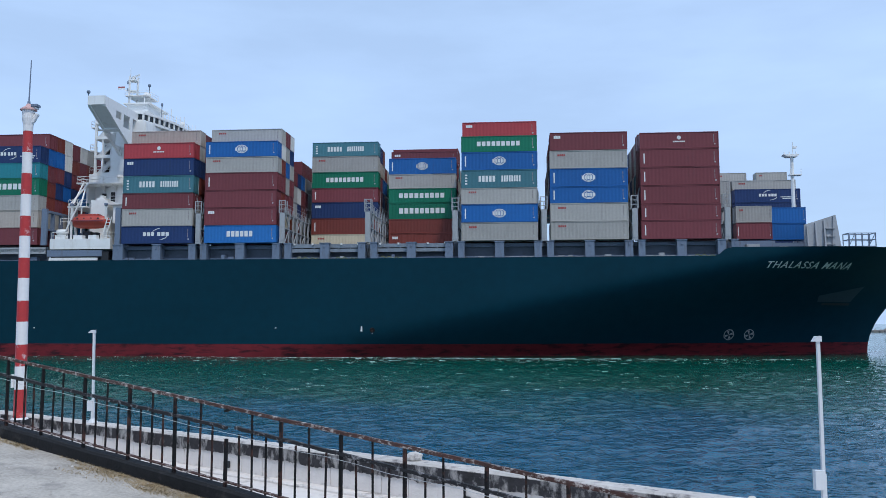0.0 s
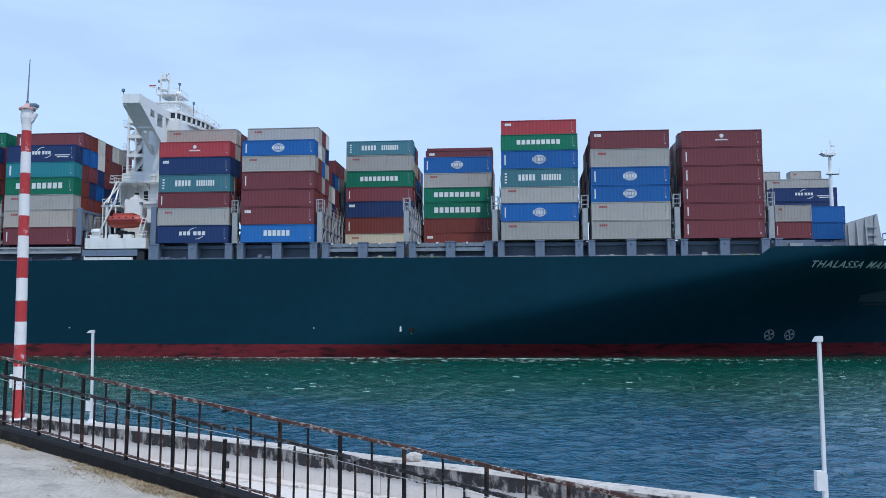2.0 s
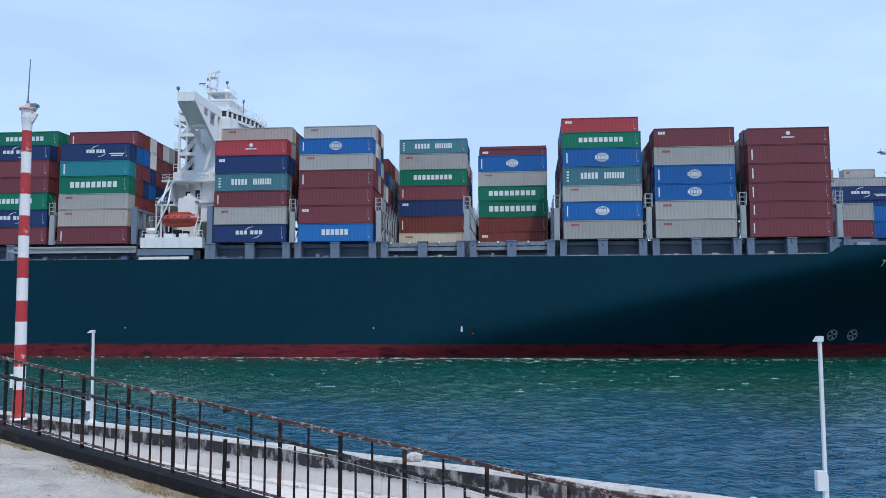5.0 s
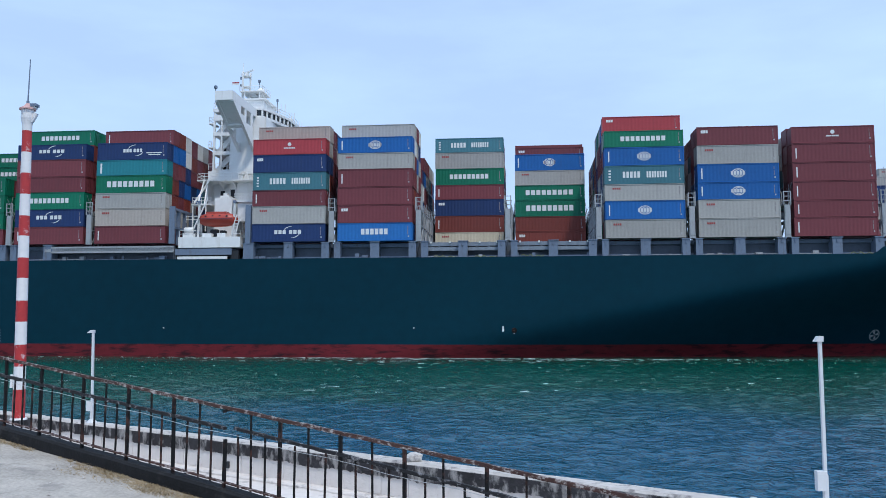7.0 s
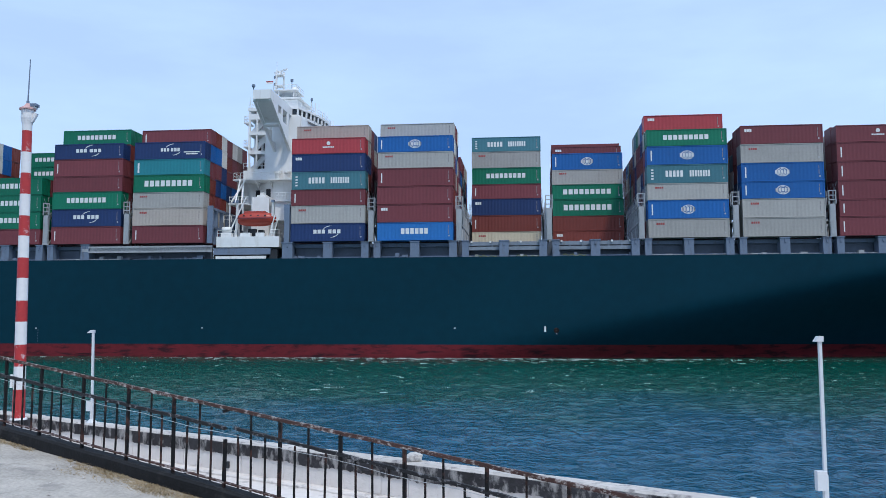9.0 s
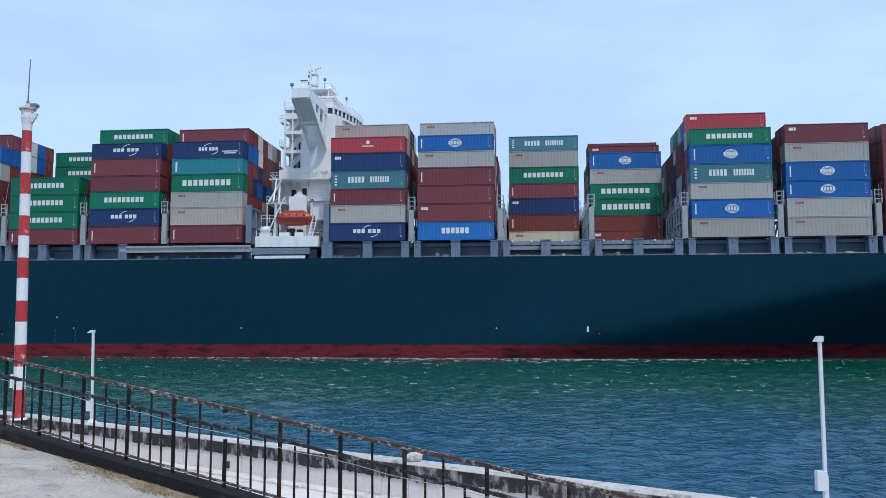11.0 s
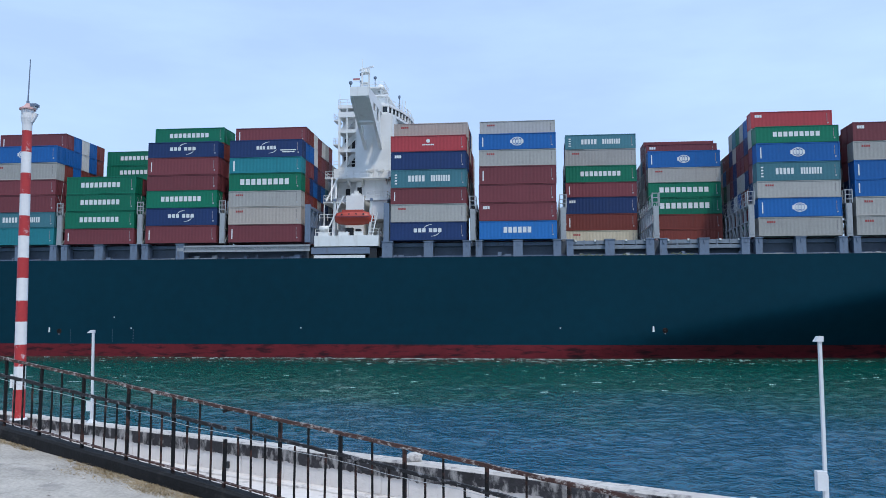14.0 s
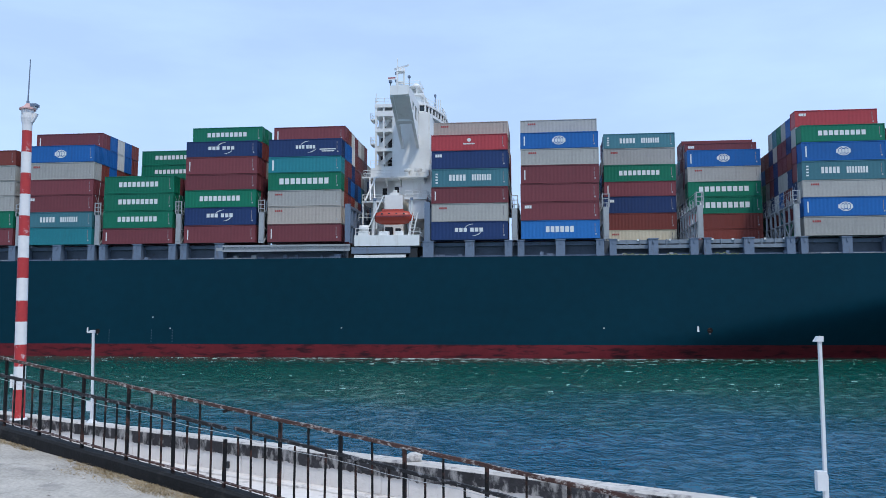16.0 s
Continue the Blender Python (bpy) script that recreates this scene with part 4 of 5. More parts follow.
def logo(kind, L, H):
    """(material, draw) pairs for the marks on a container's side."""
    h = H
    if kind == "broad":
        return [(MARK_WHITE, lambda bm: bars_mark(bm, -L * 0.345, L * 0.35, h * 0.34, h * 0.68, 9, 0.26))]
    if kind == "wide":
        return [(MARK_WHITE, lambda bm: bars_mark(bm, -L * 0.29, L * 0.29, h * 0.37, h * 0.66, 9, 0.26))]
    if kind == "half":
        return [(MARK_WHITE, lambda bm: bars_mark(bm, -L * 0.185, L * 0.185, h * 0.36, h * 0.68, 6, 0.24))]
    if kind == "arc":
        def draw(bm):
            bars_mark(bm, -L * 0.19, -L * 0.02, h * 0.44, h * 0.66, 3, 0.24)
            bars_mark(bm, L * 0.01, L * 0.19, h * 0.44, h * 0.66, 3, 0.24)
            swoosh(bm, 0.75, h * 0.53, 1.6, 1.65, 2.75, 0.17)
            swoosh(bm, 0.35, h * 0.56, 1.6, 4.8, 5.9, 0.17)
        return [(MARK_WHITE, draw)]
    if kind == "arc2":
        def draw(bm):
            bars_mark(bm, -L * 0.13, L * 0.0, h * 0.44, h * 0.64, 3, 0.24)
            bars_mark(bm, L * 0.015, L * 0.15, h * 0.44, h * 0.64, 3, 0.24)
            swoosh(bm, 0.75, h * 0.53, 1.6, 1.65, 2.75, 0.17)
            swoosh(bm, 0.35, h * 0.56, 1.6, 4.8, 5.9, 0.17)
            quad(bm, L * 0.2, L * 0.42, h * 0.36, h * 0.42)
            quad(bm, L * 0.23, L * 0.40, h * 0.25, h * 0.31)
        return [(MARK_WHITE, draw)]
    if kind == "globe":
        def draw(bm):
            ring(bm, 0, h * 0.5, 0.82, 0.98, 24, 0.72)
            ring(bm, 0, h * 0.5, 0.44, 0.54, 18, 1.0)
            bars_mark(bm, -1.1, 1.1, h * 0.40, h * 0.60, 5, 0.2)
            quad(bm, -L * 0.455, -L * 0.44, h * 0.2, h * 0.78)
        return [(MARK_WHITE, draw)]
    if kind == "split":
        def draw(bm):
            bars_mark(bm, -L * 0.27, -L * 0.04, h * 0.34, h * 0.68, 5, 0.3)
            bars_mark(bm, L * 0.03, L * 0.29, h * 0.34, h * 0.68, 8, 0.3)
            for k in range(4):
                quad(bm, -L * 0.45, -L * 0.42, h * (0.2 + 0.16 * k), h * (0.28 + 0.16 * k))
        return [(MARK_WHITE, draw)]
    if kind == "small_red":
        return [(MARK_RED, lambda bm: bars_mark(bm, -L * 0.40, -L * 0.295, h * 0.69, h * 0.80, 4, 0.2))]
    if kind == "small_white":
        return [(MARK_WHITE, lambda bm: bars_mark(bm, -L * 0.45, -L * 0.36, h * 0.66, h * 0.82, 3, 0.12))]
    if kind == "star":
        def draw(bm):
            ring(bm, 0, h * 0.66, 0.02, 0.32, 12, 1.0)
            bars_mark(bm, -0.95, 0.95, h * 0.38, h * 0.46, 7, 0.15)
        return [(MARK_WHITE, draw)]
    if kind == "band":
        return [(MARK_WHITE, lambda bm: quad(bm, -L * 0.45, -L * 0.425, h * 0.15, h * 0.8))]
    if kind == "column":
        return [(MARK_WHITE, lambda bm: bars_mark(bm, -L * 0.455, -L * 0.44, h * 0.2, h * 0.75, 1, 0.0))]
    return []


def pieces(bm):
    """The separate islands of a drawing, each as a bmesh of its own."""
    left, out = set(bm.faces), []
    while left:
        todo, island = [left.pop()], []
        while todo:
            f = todo.pop()
            island.append(f)
            for e in f.edges:
                for g in e.link_faces:
                    if g in left:
                        left.remove(g)
                        todo.append(g)
        one, seen = bmesh.new(), {}
        for f in island:
            for v in f.verts:
                if v not in seen:
                    seen[v] = one.verts.new(v.co)
            one.faces.new([seen[v] for v in f.verts])
        out.append(one)
    bm.free()
    return out


PROTO = {}
MARK_WORDS = {"broad": " with broad white lettering", "wide": " with wide white lettering", "half": " with white lettering", "arc": " with white lettering and arcs", "arc2": " with white lettering and arcs",
              "globe": " with a white globe emblem", "split": " with two white words", "small_red": " with a small red mark", "small_white": " with a small white mark",
              "star": " with a white star emblem", "band": " with a pale upright band", "column": " with a white code column"}
SIZE = {"40": 12.19, "20": 6.06}
COLOUR_WORDS = {"maroon": "dull maroon", "rust": "rust-red", "red": "bright red", "navy": "navy blue", "blue": "strong blue", "sky": "light blue",
                "green": "dark green", "teal": "greyish teal", "cyan": "cyan", "grey": "warm grey", "tan": "tan", "cream": "cream", "orange": "orange-brown", "white": "white"}


def container(colour, mark="", H=2.9, size="40", place="outer"):
    L = SIZE[size]
    W = 2.44
    key = (colour, mark, H, size)
    shared = PROTO.get((colour, H, size))
    mat = PAINT[colour]
    if shared is None:
        bm = bmesh.new()
        a = L / 2
        corrugated(bm, -a + 0.12, a - 0.12, 0.05, 0.14, H - 0.1, 0.56 if size == "40" else 0.55, 0.022)
        for f in (((-a, W - 0.04, 0), (a, W - 0.04, 0), (a, W - 0.04, H), (-a, W - 0.04, H)), ((-a, 0.02, H - 0.03), (a, 0.02, H - 0.03), (a, W, H - 0.03), (-a, W, H - 0.03)),
                  ((-a, 0.02, 0.1), (a, 0.02, 0.1), (a, W, 0.1), (-a, W, 0.1)), ((-a + 0.05, 0.05, 0.05), (-a + 0.05, W, 0.05), (-a + 0.05, W, H - 0.04), (-a + 0.05, 0.05, H - 0.04))):
            bm.faces.new([bm.verts.new(c) for c in f])
        me = bpy.data.meshes.new("container_body")
        bm.to_mesh(me)
        bm.free()
        me.materials.append(mat)
        fb = bmesh.new()
        for x in (-a, a - 0.14):
            for y in (0, W - 0.14):
                box(fb, x, x + 0.14, y, y + 0.14, 0, H)
            for z in (0.02, H - 0.14):
                box(fb, x + 0.01, x + 0.13, 0.14, W - 0.14, z, z + 0.12)
        box(fb, -a + 0.14, a - 0.14, 0.0, 0.09, 0.02, 0.16)
        box(fb, -a + 0.14, a - 0.14, 0.0, 0.09, H - 0.11, H - 0.005)
        frame_mesh = mesh_of("frame", fb, mat)
        db = bmesh.new()
        for y in (0.15, W / 2 + 0.01):
            box(db, a - 0.1, a - 0.05, y, y + W / 2 - 0.16, 0.15, H - 0.15)
        door_mesh = mesh_of("door_end", db, mat)
        rb = bmesh.new()
        for y in (0.4, 0.85, W - 0.85, W - 0.4):
            flat_bar(rb, (a - 0.02, y, 0.1), (a - 0.02, y, H - 0.1), 0.05, 0.05)
        box(rb, a - 0.04, a, 0.35, 0.95, 1.0, 1.1)
        rod_mesh = mesh_of("lock_rod", rb, mat)
        shared = PROTO[(colour, H, size)] = (me, frame_mesh, door_mesh, rod_mesh)
    if key in PROTO:
        return copy_thing(PROTO[key], Matrix())
    me, frame_mesh, door_mesh, rod_mesh = shared
    ob = new("shipping_container", me)
    words = "%s corrugated %s-foot steel shipping container%s" % (COLOUR_WORDS[colour], "forty" if size == "40" else "twenty", MARK_WORDS.get(mark, " stacked aboard ship"))
    tagged(ob, words, "container", "container stacks")
    for nm, m in (("corner_frame", frame_mesh), ("door_end", door_mesh), ("lock_rod", rod_mesh)):
        c = new(nm, m)
        c.parent = ob
        if nm == "lock_rod":
            tagged(c, kind="stuff")
    for m, draw in logo(mark, L, H):
        bm = bmesh.new()
        draw(bm)
        for v in bm.verts:
            v.co.y = 0.03
        for piece in pieces(bm):
            part("painted_mark", piece, m, ob)
    for x0, x1, z0, z1, m in ((0.435, 0.443, 0.34, 0.62, MARK_FAINT), (0.435, 0.443, 0.66, 0.82, MARK_FAINT), (0.44, 0.458, 0.2, 0.28, MARK_GREY)):
        small = bmesh.new()
        quad(small, L * x0, L * x1, H * z0, H * z1)
        for v in small.verts:
            v.co.y = 0.032
        part("code_mark", small, m, ob)
    PROTO[key] = ob
    return ob


ROW = 2.52
HC, STD = 2.9, 2.6
crate = random.Random(21)
INNER = ["maroon"] * 6 + ["rust"] * 2 + ["navy"] * 4 + ["blue"] + ["grey"] * 5 + ["teal"] * 2 + ["tan", "white", "green"]


def stack(x, row, tiers, z=BASE + 0.1, shift=0.0):
    """tiers: from the bottom, (colour, mark[, height[, row nudge]])."""
    for spec in tiers:
        colour, mark = spec[0], spec[1]
        h = spec[2] if len(spec) > 2 else HC
        aboard(container(colour, mark, h), pose(x + shift + crate.uniform(-0.05, 0.05), row * ROW + 0.15 + crate.uniform(-0.02, 0.02), z))
        z += h + 0.03
    return z


REST = {}


def stowed(colour, x, y, z, h):
    """One container of the joined rest: corner posts, ribbed end and side, doors."""
    bm = REST.setdefault(colour, bmesh.new())
    a, w = 6.095, 2.44
    box(bm, x - a + 0.05, x + a - 0.06, y + 0.06, y + w - 0.04, z + 0.05, z + h - 0.03)
    for e in (x - a, x + a - 0.14):
        for q in (y, y + w - 0.14):
            box(bm, e, e + 0.14, q, q + 0.14, z, z + h)
        for q in (z + 0.02, z + h - 0.14):
            box(bm, e + 0.01, e + 0.13, y + 0.14, y + w - 0.14, q, q + 0.12)
    for k in range(4):
        box(bm, x + a - 0.06, x + a - 0.02, y + 0.38 + 0.5 * k, y + 0.44 + 0.5 * k, z + 0.15, z + h - 0.15)
        box(bm, x - a + 0.02, x - a + 0.05, y + 0.32 + 0.5 * k, y + 0.5 + 0.5 * k, z + 0.15, z + h - 0.15)


def block(x, rows, heights, skip=0):
    """Inner rows of mixed containers: rows (first, last), with tiers per row."""
    for r in range(rows[0], rows[1] + 1):
        n = heights[min(r - rows[0], len(heights) - 1)]
        z = BASE + 0.1
        for k in range(n):
            if k >= skip:
                stowed(crate.choice(INNER), x, r * ROW + 0.15, z, HC if k % 3 == 0 else STD)
            z += (HC if k % 3 == 0 else STD) + 0.05


M, G, R, N, B = ("maroon", "column"), ("grey", "small_red"), ("rust", "column"), ("navy", "small_white"), ("blue", "globe")
E = ("green", "wide")
C = ("teal", "split")
A = ("navy", "arc")
S = STD


def low(spec):
    return (spec[0], spec[1], STD)


# forward bays, from the accommodation to the bow
stack(BAYS[0], 0, [A, G, low(M), C, N, ("red", "star", S)])
stack(BAYS[0], 1, [M, G, low(M), R, N, low(G), ("tan", "small_red", S)])
block(BAYS[0], (2, 6), [7, 7, 7, 6, 6], 2)
stack(BAYS[1], 0, [("sky", "half"), ("maroon", "small_white"), ("maroon", ""), M, ("grey", "small_red", S), low(B)])
stack(BAYS[1], 1, [M, M, ("rust", ""), M, ("rust", "", S), ("white", "", S), ("grey", "small_red", S)])
stack(BAYS[1], 2, [M, ("cream", ""), M, ("grey", ""), ("blue", "", S), ("grey", "", S), ("maroon", "", S)])
stack(BAYS[1], 3, [M, ("orange", ""), M, M, ("grey", "", S), ("navy", "", S), ("white", "", S)])
block(BAYS[1], (4, 11), [5, 5, 6, 6, 6, 6, 6, 6])
stack(BAYS[2], 6, [("cream", "small_red"), ("rust", "column"), N, low(M), E, G, ("teal", "split", S)])
block(BAYS[2], (7, 11), [7, 7, 6, 6, 6])
stack(BAYS[3], 6, [("rust", "small_white"), ("rust", "", S), ("green", "broad"), ("green", "broad", S), ("grey", "small_red", S), B])
stack(BAYS[3], 7, [low(M), low(M), low(M), ("grey", "", S), low(M), low(M), ("maroon", "small_white", S)])
block(BAYS[3], (8, 12), [7, 7, 6, 6, 6])
stack(BAYS[4], 0, [G, B, low(G), C, B, low(E)])
stack(BAYS[4], 1, [M, G, N, M, low(M), G, ("red", "small_white", S)])
block(BAYS[4], (2, 12), [7, 7, 7, 7, 7, 6, 6, 6, 6, 6, 6])
stack(BAYS[5], 0, [G, G, low(B), B, G, ("maroon", "small_white")])
stack(BAYS[5], 1, [M, G, N, M, M, ("maroon", "", S)])
block(BAYS[5], (2, 9), [6, 6, 6, 6, 5], 2)
stack(BAYS[6], 0, [M, low(M), M, M, M, ("maroon", "star", S)])
stack(BAYS[6], 1, [M, M, M, M, M, ("maroon", "", S)])
block(BAYS[6], (2, 9), [6, 6, 6, 6, 5], 2)
# forward of the last lashing bridge
def fore_stack(x, y, z, specs, size):
    for colour, mark, h in specs:
        aboard(container(colour, mark, h, size), pose(x, y, z))
        z += h + 0.03


FORE = 19.7
for x0, x1, y0, y1 in ((104, 111.2, 15.8, 19.4), (107.8, 121, 19.8, 34), (98, 122, 34.2, 44)):
    boxed("fore_hatch", STEEL, ship, (x0, x1, y0, y1, DECK_Z - 0.2, FORE - 0.05), label="raised grey hatch on the forecastle")
fore_stack(107.95, 16.4, FORE + 0.3, [("maroon", "column", HC), ("grey", "small_red", HC)], "20")
fore_stack(115.05, 20.4, FORE + 0.55, [("blue", "", HC), ("blue", "", HC)], "20")
fore_stack(114.6, 30.6, FORE, [("navy", "", HC), ("navy", "", HC), ("navy", "", HC), ("navy", "arc2", STD)], "40")
for x in (115.6, 103.0):
    fore_stack(x, 36.0, FORE, [("grey", "", HC), ("grey", "", HC), ("grey", "", HC), ("grey", "", STD), ("grey", "small_red", STD)], "40")
for x in (110.4, 118.4):
    fore_stack(x, 40.2, FORE, [("grey", "", HC), ("grey", "", HC), ("grey", "", STD), ("grey", "", STD), ("grey", "", STD), ("grey", "small_red", STD)], "20")
# aft bays
stack(AFT[0], 0, [M, ("tan", "small_red"), low(G), ("green", "broad"), ("cyan", "band", S), ("navy", "arc2")])
stack(AFT[0], 1, [M, G, ("rust", "", S), ("rust", "", S), M, ("blue", ""), ("maroon", "column", S)])
stack(AFT[0], 2, [M, G, low(M), N, low(M), ("blue", ""), ("rust", "", S)])
stack(AFT[0], 3, [M, G, low(R), ("blue", "", S), N, ("white", ""), ("white", "", S)])
block(AFT[0], (4, 9), [7, 7, 7, 7, 6, 6], 1)
stack(AFT[1], 0, [M, ("navy", "arc"), E, ("maroon", "", S), M, ("navy", "arc", S)])
stack(AFT[1], 1, [M, G, M, ("maroon", "", S), ("maroon", ""), ("rust", ""), ("green", "wide", S)])
stack(AFT[1], 2, [M, G, M, ("maroon", "", S), ("grey", ""), ("rust", ""), ("green", "", S)])
block(AFT[1], (3, 7), [6, 6, 6, 6, 6], 2)
stack(AFT[2], 0, [low(M), E, E, E])
stack(AFT[2], 1, [low(M), E, E, ("maroon", "")])
block(AFT[2], (2, 4), [4, 4, 4], 2)
stack(AFT[2], 5, [low(M), low(E), low(E), low(E), low(E), low(E), low(E)])
block(AFT[2], (6, 7), [6, 5], 2)
stack(AFT[3], 0, [("cyan", "band"), low(C), ("maroon", "small_white"), low(M), G, B])
stack(AFT[3], 1, [M, low(G), M, ("maroon", "", S), ("rust", ""), ("blue", ""), ("maroon", "column", S)])
stack(AFT[3], 2, [M, low(G), M, ("maroon", "", S), ("blue", ""), ("blue", ""), ("blue", "", S)])
stack(AFT[3], 3, [M, low(G), M, ("maroon", "", S), ("rust", ""), ("white", ""), ("white", "", S)])
stack(AFT[3], 4, [M, low(G), M, ("maroon", "", S), ("rust", ""), ("blue", ""), ("blue", "", S)])
stack(AFT[3], 5, [M, low(G), M, ("rust", "", S), ("rust", ""), ("rust", ""), ("rust", "", S)])
stack(AFT[4], 0, [M, E, ("grey", "", S), low(G), low(G), ("rust", "", S)])
stack(AFT[4], 1, [M, low(E), low(G), G, low(G), low(M)])


def join_rest():
    me = bpy.data.meshes.new("inner_containers")
    out = bmesh.new()
    for k, (colour, bm) in enumerate(REST.items()):
        bmesh.ops.recalc_face_normals(bm, faces=bm.faces)
        for f in bm.faces:
            f.material_index = k
        tmp = bpy.data.meshes.new("tmp")
        bm.to_mesh(tmp)
        bm.free()
        out.from_mesh(tmp)
        bpy.data.meshes.remove(tmp)
        me.materials.append(PAINT[colour])
    out.to_mesh(me)
    out.free()
    ob = tagged(new("inner_containers", me), "mixed maroon, grey and blue containers stowed in inner rows", "containers", kind="stuff")
    aboard(ob, pose(0, 0, 0))


join_rest()


# ---- quay: sloping path, kerb, fence, sea wall ----
FENCE_A, FENCE_DIR = Vector((-6.38, 11.8, 0)), Vector((0.888, -0.459, 0)).normalized()
SIDE = Vector((FENCE_DIR.y, -FENCE_DIR.x, 0))          # towards the water is -SIDE
SLOPE = 0.1205
RAMP_END = 9.6          # where the ramp reaches the quay
if SIDE.y > 0:
    SIDE = -SIDE


def on_fence(s, up=0.0, side=0.0):
    """A point s metres along the fence, up from the bottom rail, side towards the viewer."""
    p = FENCE_A + FENCE_DIR * s + SIDE * side
    return Vector((p.x, p.y, EYE - 1.39 - SLOPE * min(s, RAMP_END) + up))


def from_sight(px):
    """How far along the fence the upright stands that is seen in the direction px (tangent from the view axis)."""
    a, d = FENCE_A, FENCE_DIR
    px *= 0.989
    return (px * a.y - a.x) / (d.x - px * d.y)


def sheet(name, material, corners, depth, label, category="", kind="structure"):
    bm = bmesh.new()
    top = [bm.verts.new(c) for c in corners]
    low = [bm.verts.new(Vector(c) - Vector((0, 0, depth))) for c in corners]
    bm.faces.new(top)
    bm.faces.new(low[::-1])
    n = len(corners)
    for i in range(n):
        j = (i + 1) % n
        bm.faces.new((top[i], low[i], low[j], top[j]))
    return tagged(part(name, bm, material), label, category, kind=kind)


sheet("pavement", CONCRETE, [on_fence(-8, -0.20, 0.06), on_fence(RAMP_END, -0.20, 0.06), on_fence(RAMP_END, -0.20, 14), on_fence(-8, -0.20, 14)], 0.9,
      "grey weathered concrete ramp with pale scuffs", "pavement")
sheet("pavement_level", CONCRETE, [on_fence(RAMP_END, -0.20, 0.06), on_fence(22, -0.20, 0.06), on_fence(22, -0.20, 14), on_fence(RAMP_END, -0.20, 14)], 0.9,
      "grey weathered concrete quay at the foot of the ramp", "pavement")


def build_kerb():
    bm = bmesh.new()
    rr = random.Random(3)
    prev = None
    for k in range(61):
        s = -8 + 0.4 * k
        w = rr.uniform(-0.006, 0.006)
        now = [bm.verts.new(on_fence(s, u, q)) for u, q in ((-0.6, 0.10), (-0.06 + w, 0.09 + w), (-0.035 + w, 0.06), (-0.035 + w, -0.1), (-0.6, -0.12))]
        if prev:
            for i in range(4):
                bm.faces.new((prev[i], now[i], now[i + 1], prev[i + 1]))
        prev = now
    return tagged(part("kerb", bm, KERB), "black painted concrete kerb under the iron fence", "kerb", kind="structure")


build_kerb()


def build_fence():
    fence = tagged(new("iron_fence"), "rusty black iron fence with peeling paint on a sloping kerb", "fence")
    fx = 1441.0
    tops = [-69, 11, 73, 149, 228, 310, 400, 497, 604, 717, 860, 1006, 1150, 1300]
    s_posts = [from_sight((x - 784) / fx) for x in tops]
    H = 0.9
    rr = random.Random(8)
    def run(s0, s1, ups, n=40, wob=0.0):
        """Points along the fence; ups: heights at its start and end, evenly between."""
        return [on_fence(s0 + (s1 - s0) * k / n, ups[0] + (ups[1] - ups[0]) * k / n + rr.uniform(-wob, wob)) for k in range(n + 1)]
    built("top_rail", RUST_RAIL, fence, lambda bm: strip(bm, run(s_posts[0] - 2, s_posts[-1] + 1, (H, H), 60, 0.004), 0.034, 0.04), "rusty top rail with flaking pale paint")
    built("bottom_rail", RUST_RAIL, fence, lambda bm: strip(bm, run(s_posts[0] - 2, s_posts[-1] + 1, (0.03, 0.03)), 0.045, 0.02), "rusty flat bottom rail")
    broken = from_sight((401 - 784) / fx)
    built("mid_rail", FLAKED_IRON, fence, lambda bm: strip(bm, run(s_posts[0] - 2, broken, (0.655, 0.66), 90, 0.005), 0.040, 0.040), "broken rusty middle rail")
    built("mid_rail", FLAKED_IRON, fence, lambda bm: strip(bm, run(broken + 0.14, s_posts[-1] + 1, (0.685, 0.60), 60, 0.005), 0.040, 0.036), "bent rusty middle rail")
    built("broken_stub", RUST_IRON, fence, lambda bm: flat_bar(bm, on_fence(broken - 0.03, H - 0.05), on_fence(broken + 0.04, H - 0.02), 0.05, 0.03))
    for i, s in enumerate(s_posts):
        bm = bmesh.new()
        lean = rr.uniform(-0.012, 0.012)
        if tops[i] == 400:
            flat_bar(bm, on_fence(s, -0.05), on_fence(s + 0.01, 0.53), 0.034, 0.034)
        else:
            flat_bar(bm, on_fence(s, -0.05), on_fence(s + lean, H - 0.01), 0.034, 0.034)
        part("post", bm, RUST_IRON, fence)
        if i + 1 < len(s_posts):
            for k in (1, 2, 3):
                f = s + (s_posts[i + 1] - s) * k / 4 + rr.uniform(-0.012, 0.012)
                bm = bmesh.new()
                up = (H - 0.01) if k == 2 else 0.65 + rr.uniform(-0.01, 0.02)
                if tops[i] == 400 and k == 1:
                    up = 0.62
                flat_bar(bm, on_fence(f, 0.0), on_fence(f + rr.uniform(-0.012, 0.012), up), 0.0185, 0.0185)
                part("baluster", bm, RUST_IRON, fence)
    def wire(bm):
        pts = [on_fence(s_posts[0] - 1 + 0.4 * k, 0.60 + 0.012 * math.sin(k * 1.7), 0.03) for k in range(36)]
        for a, b in zip(pts, pts[1:]):
            bar(bm, a, b, 0.0032, 5)
    built("wire", CABLE, fence, wire, "thin pale wire tied along the fence")


build_fence()

WALL_L, WALL_R = Vector((-7.8, 18.0, 0)), Vector((4.46, 9.5, 0))
WALL_DIR = (WALL_R - WALL_L).normalized()
WALL_SIDE = Vector((WALL_DIR.y, -WALL_DIR.x, 0))
WALL_LEN = (WALL_R - WALL_L).length
WALL_TOP = EYE - 2.16
if WALL_SIDE.y > 0:
    WALL_SIDE = -WALL_SIDE


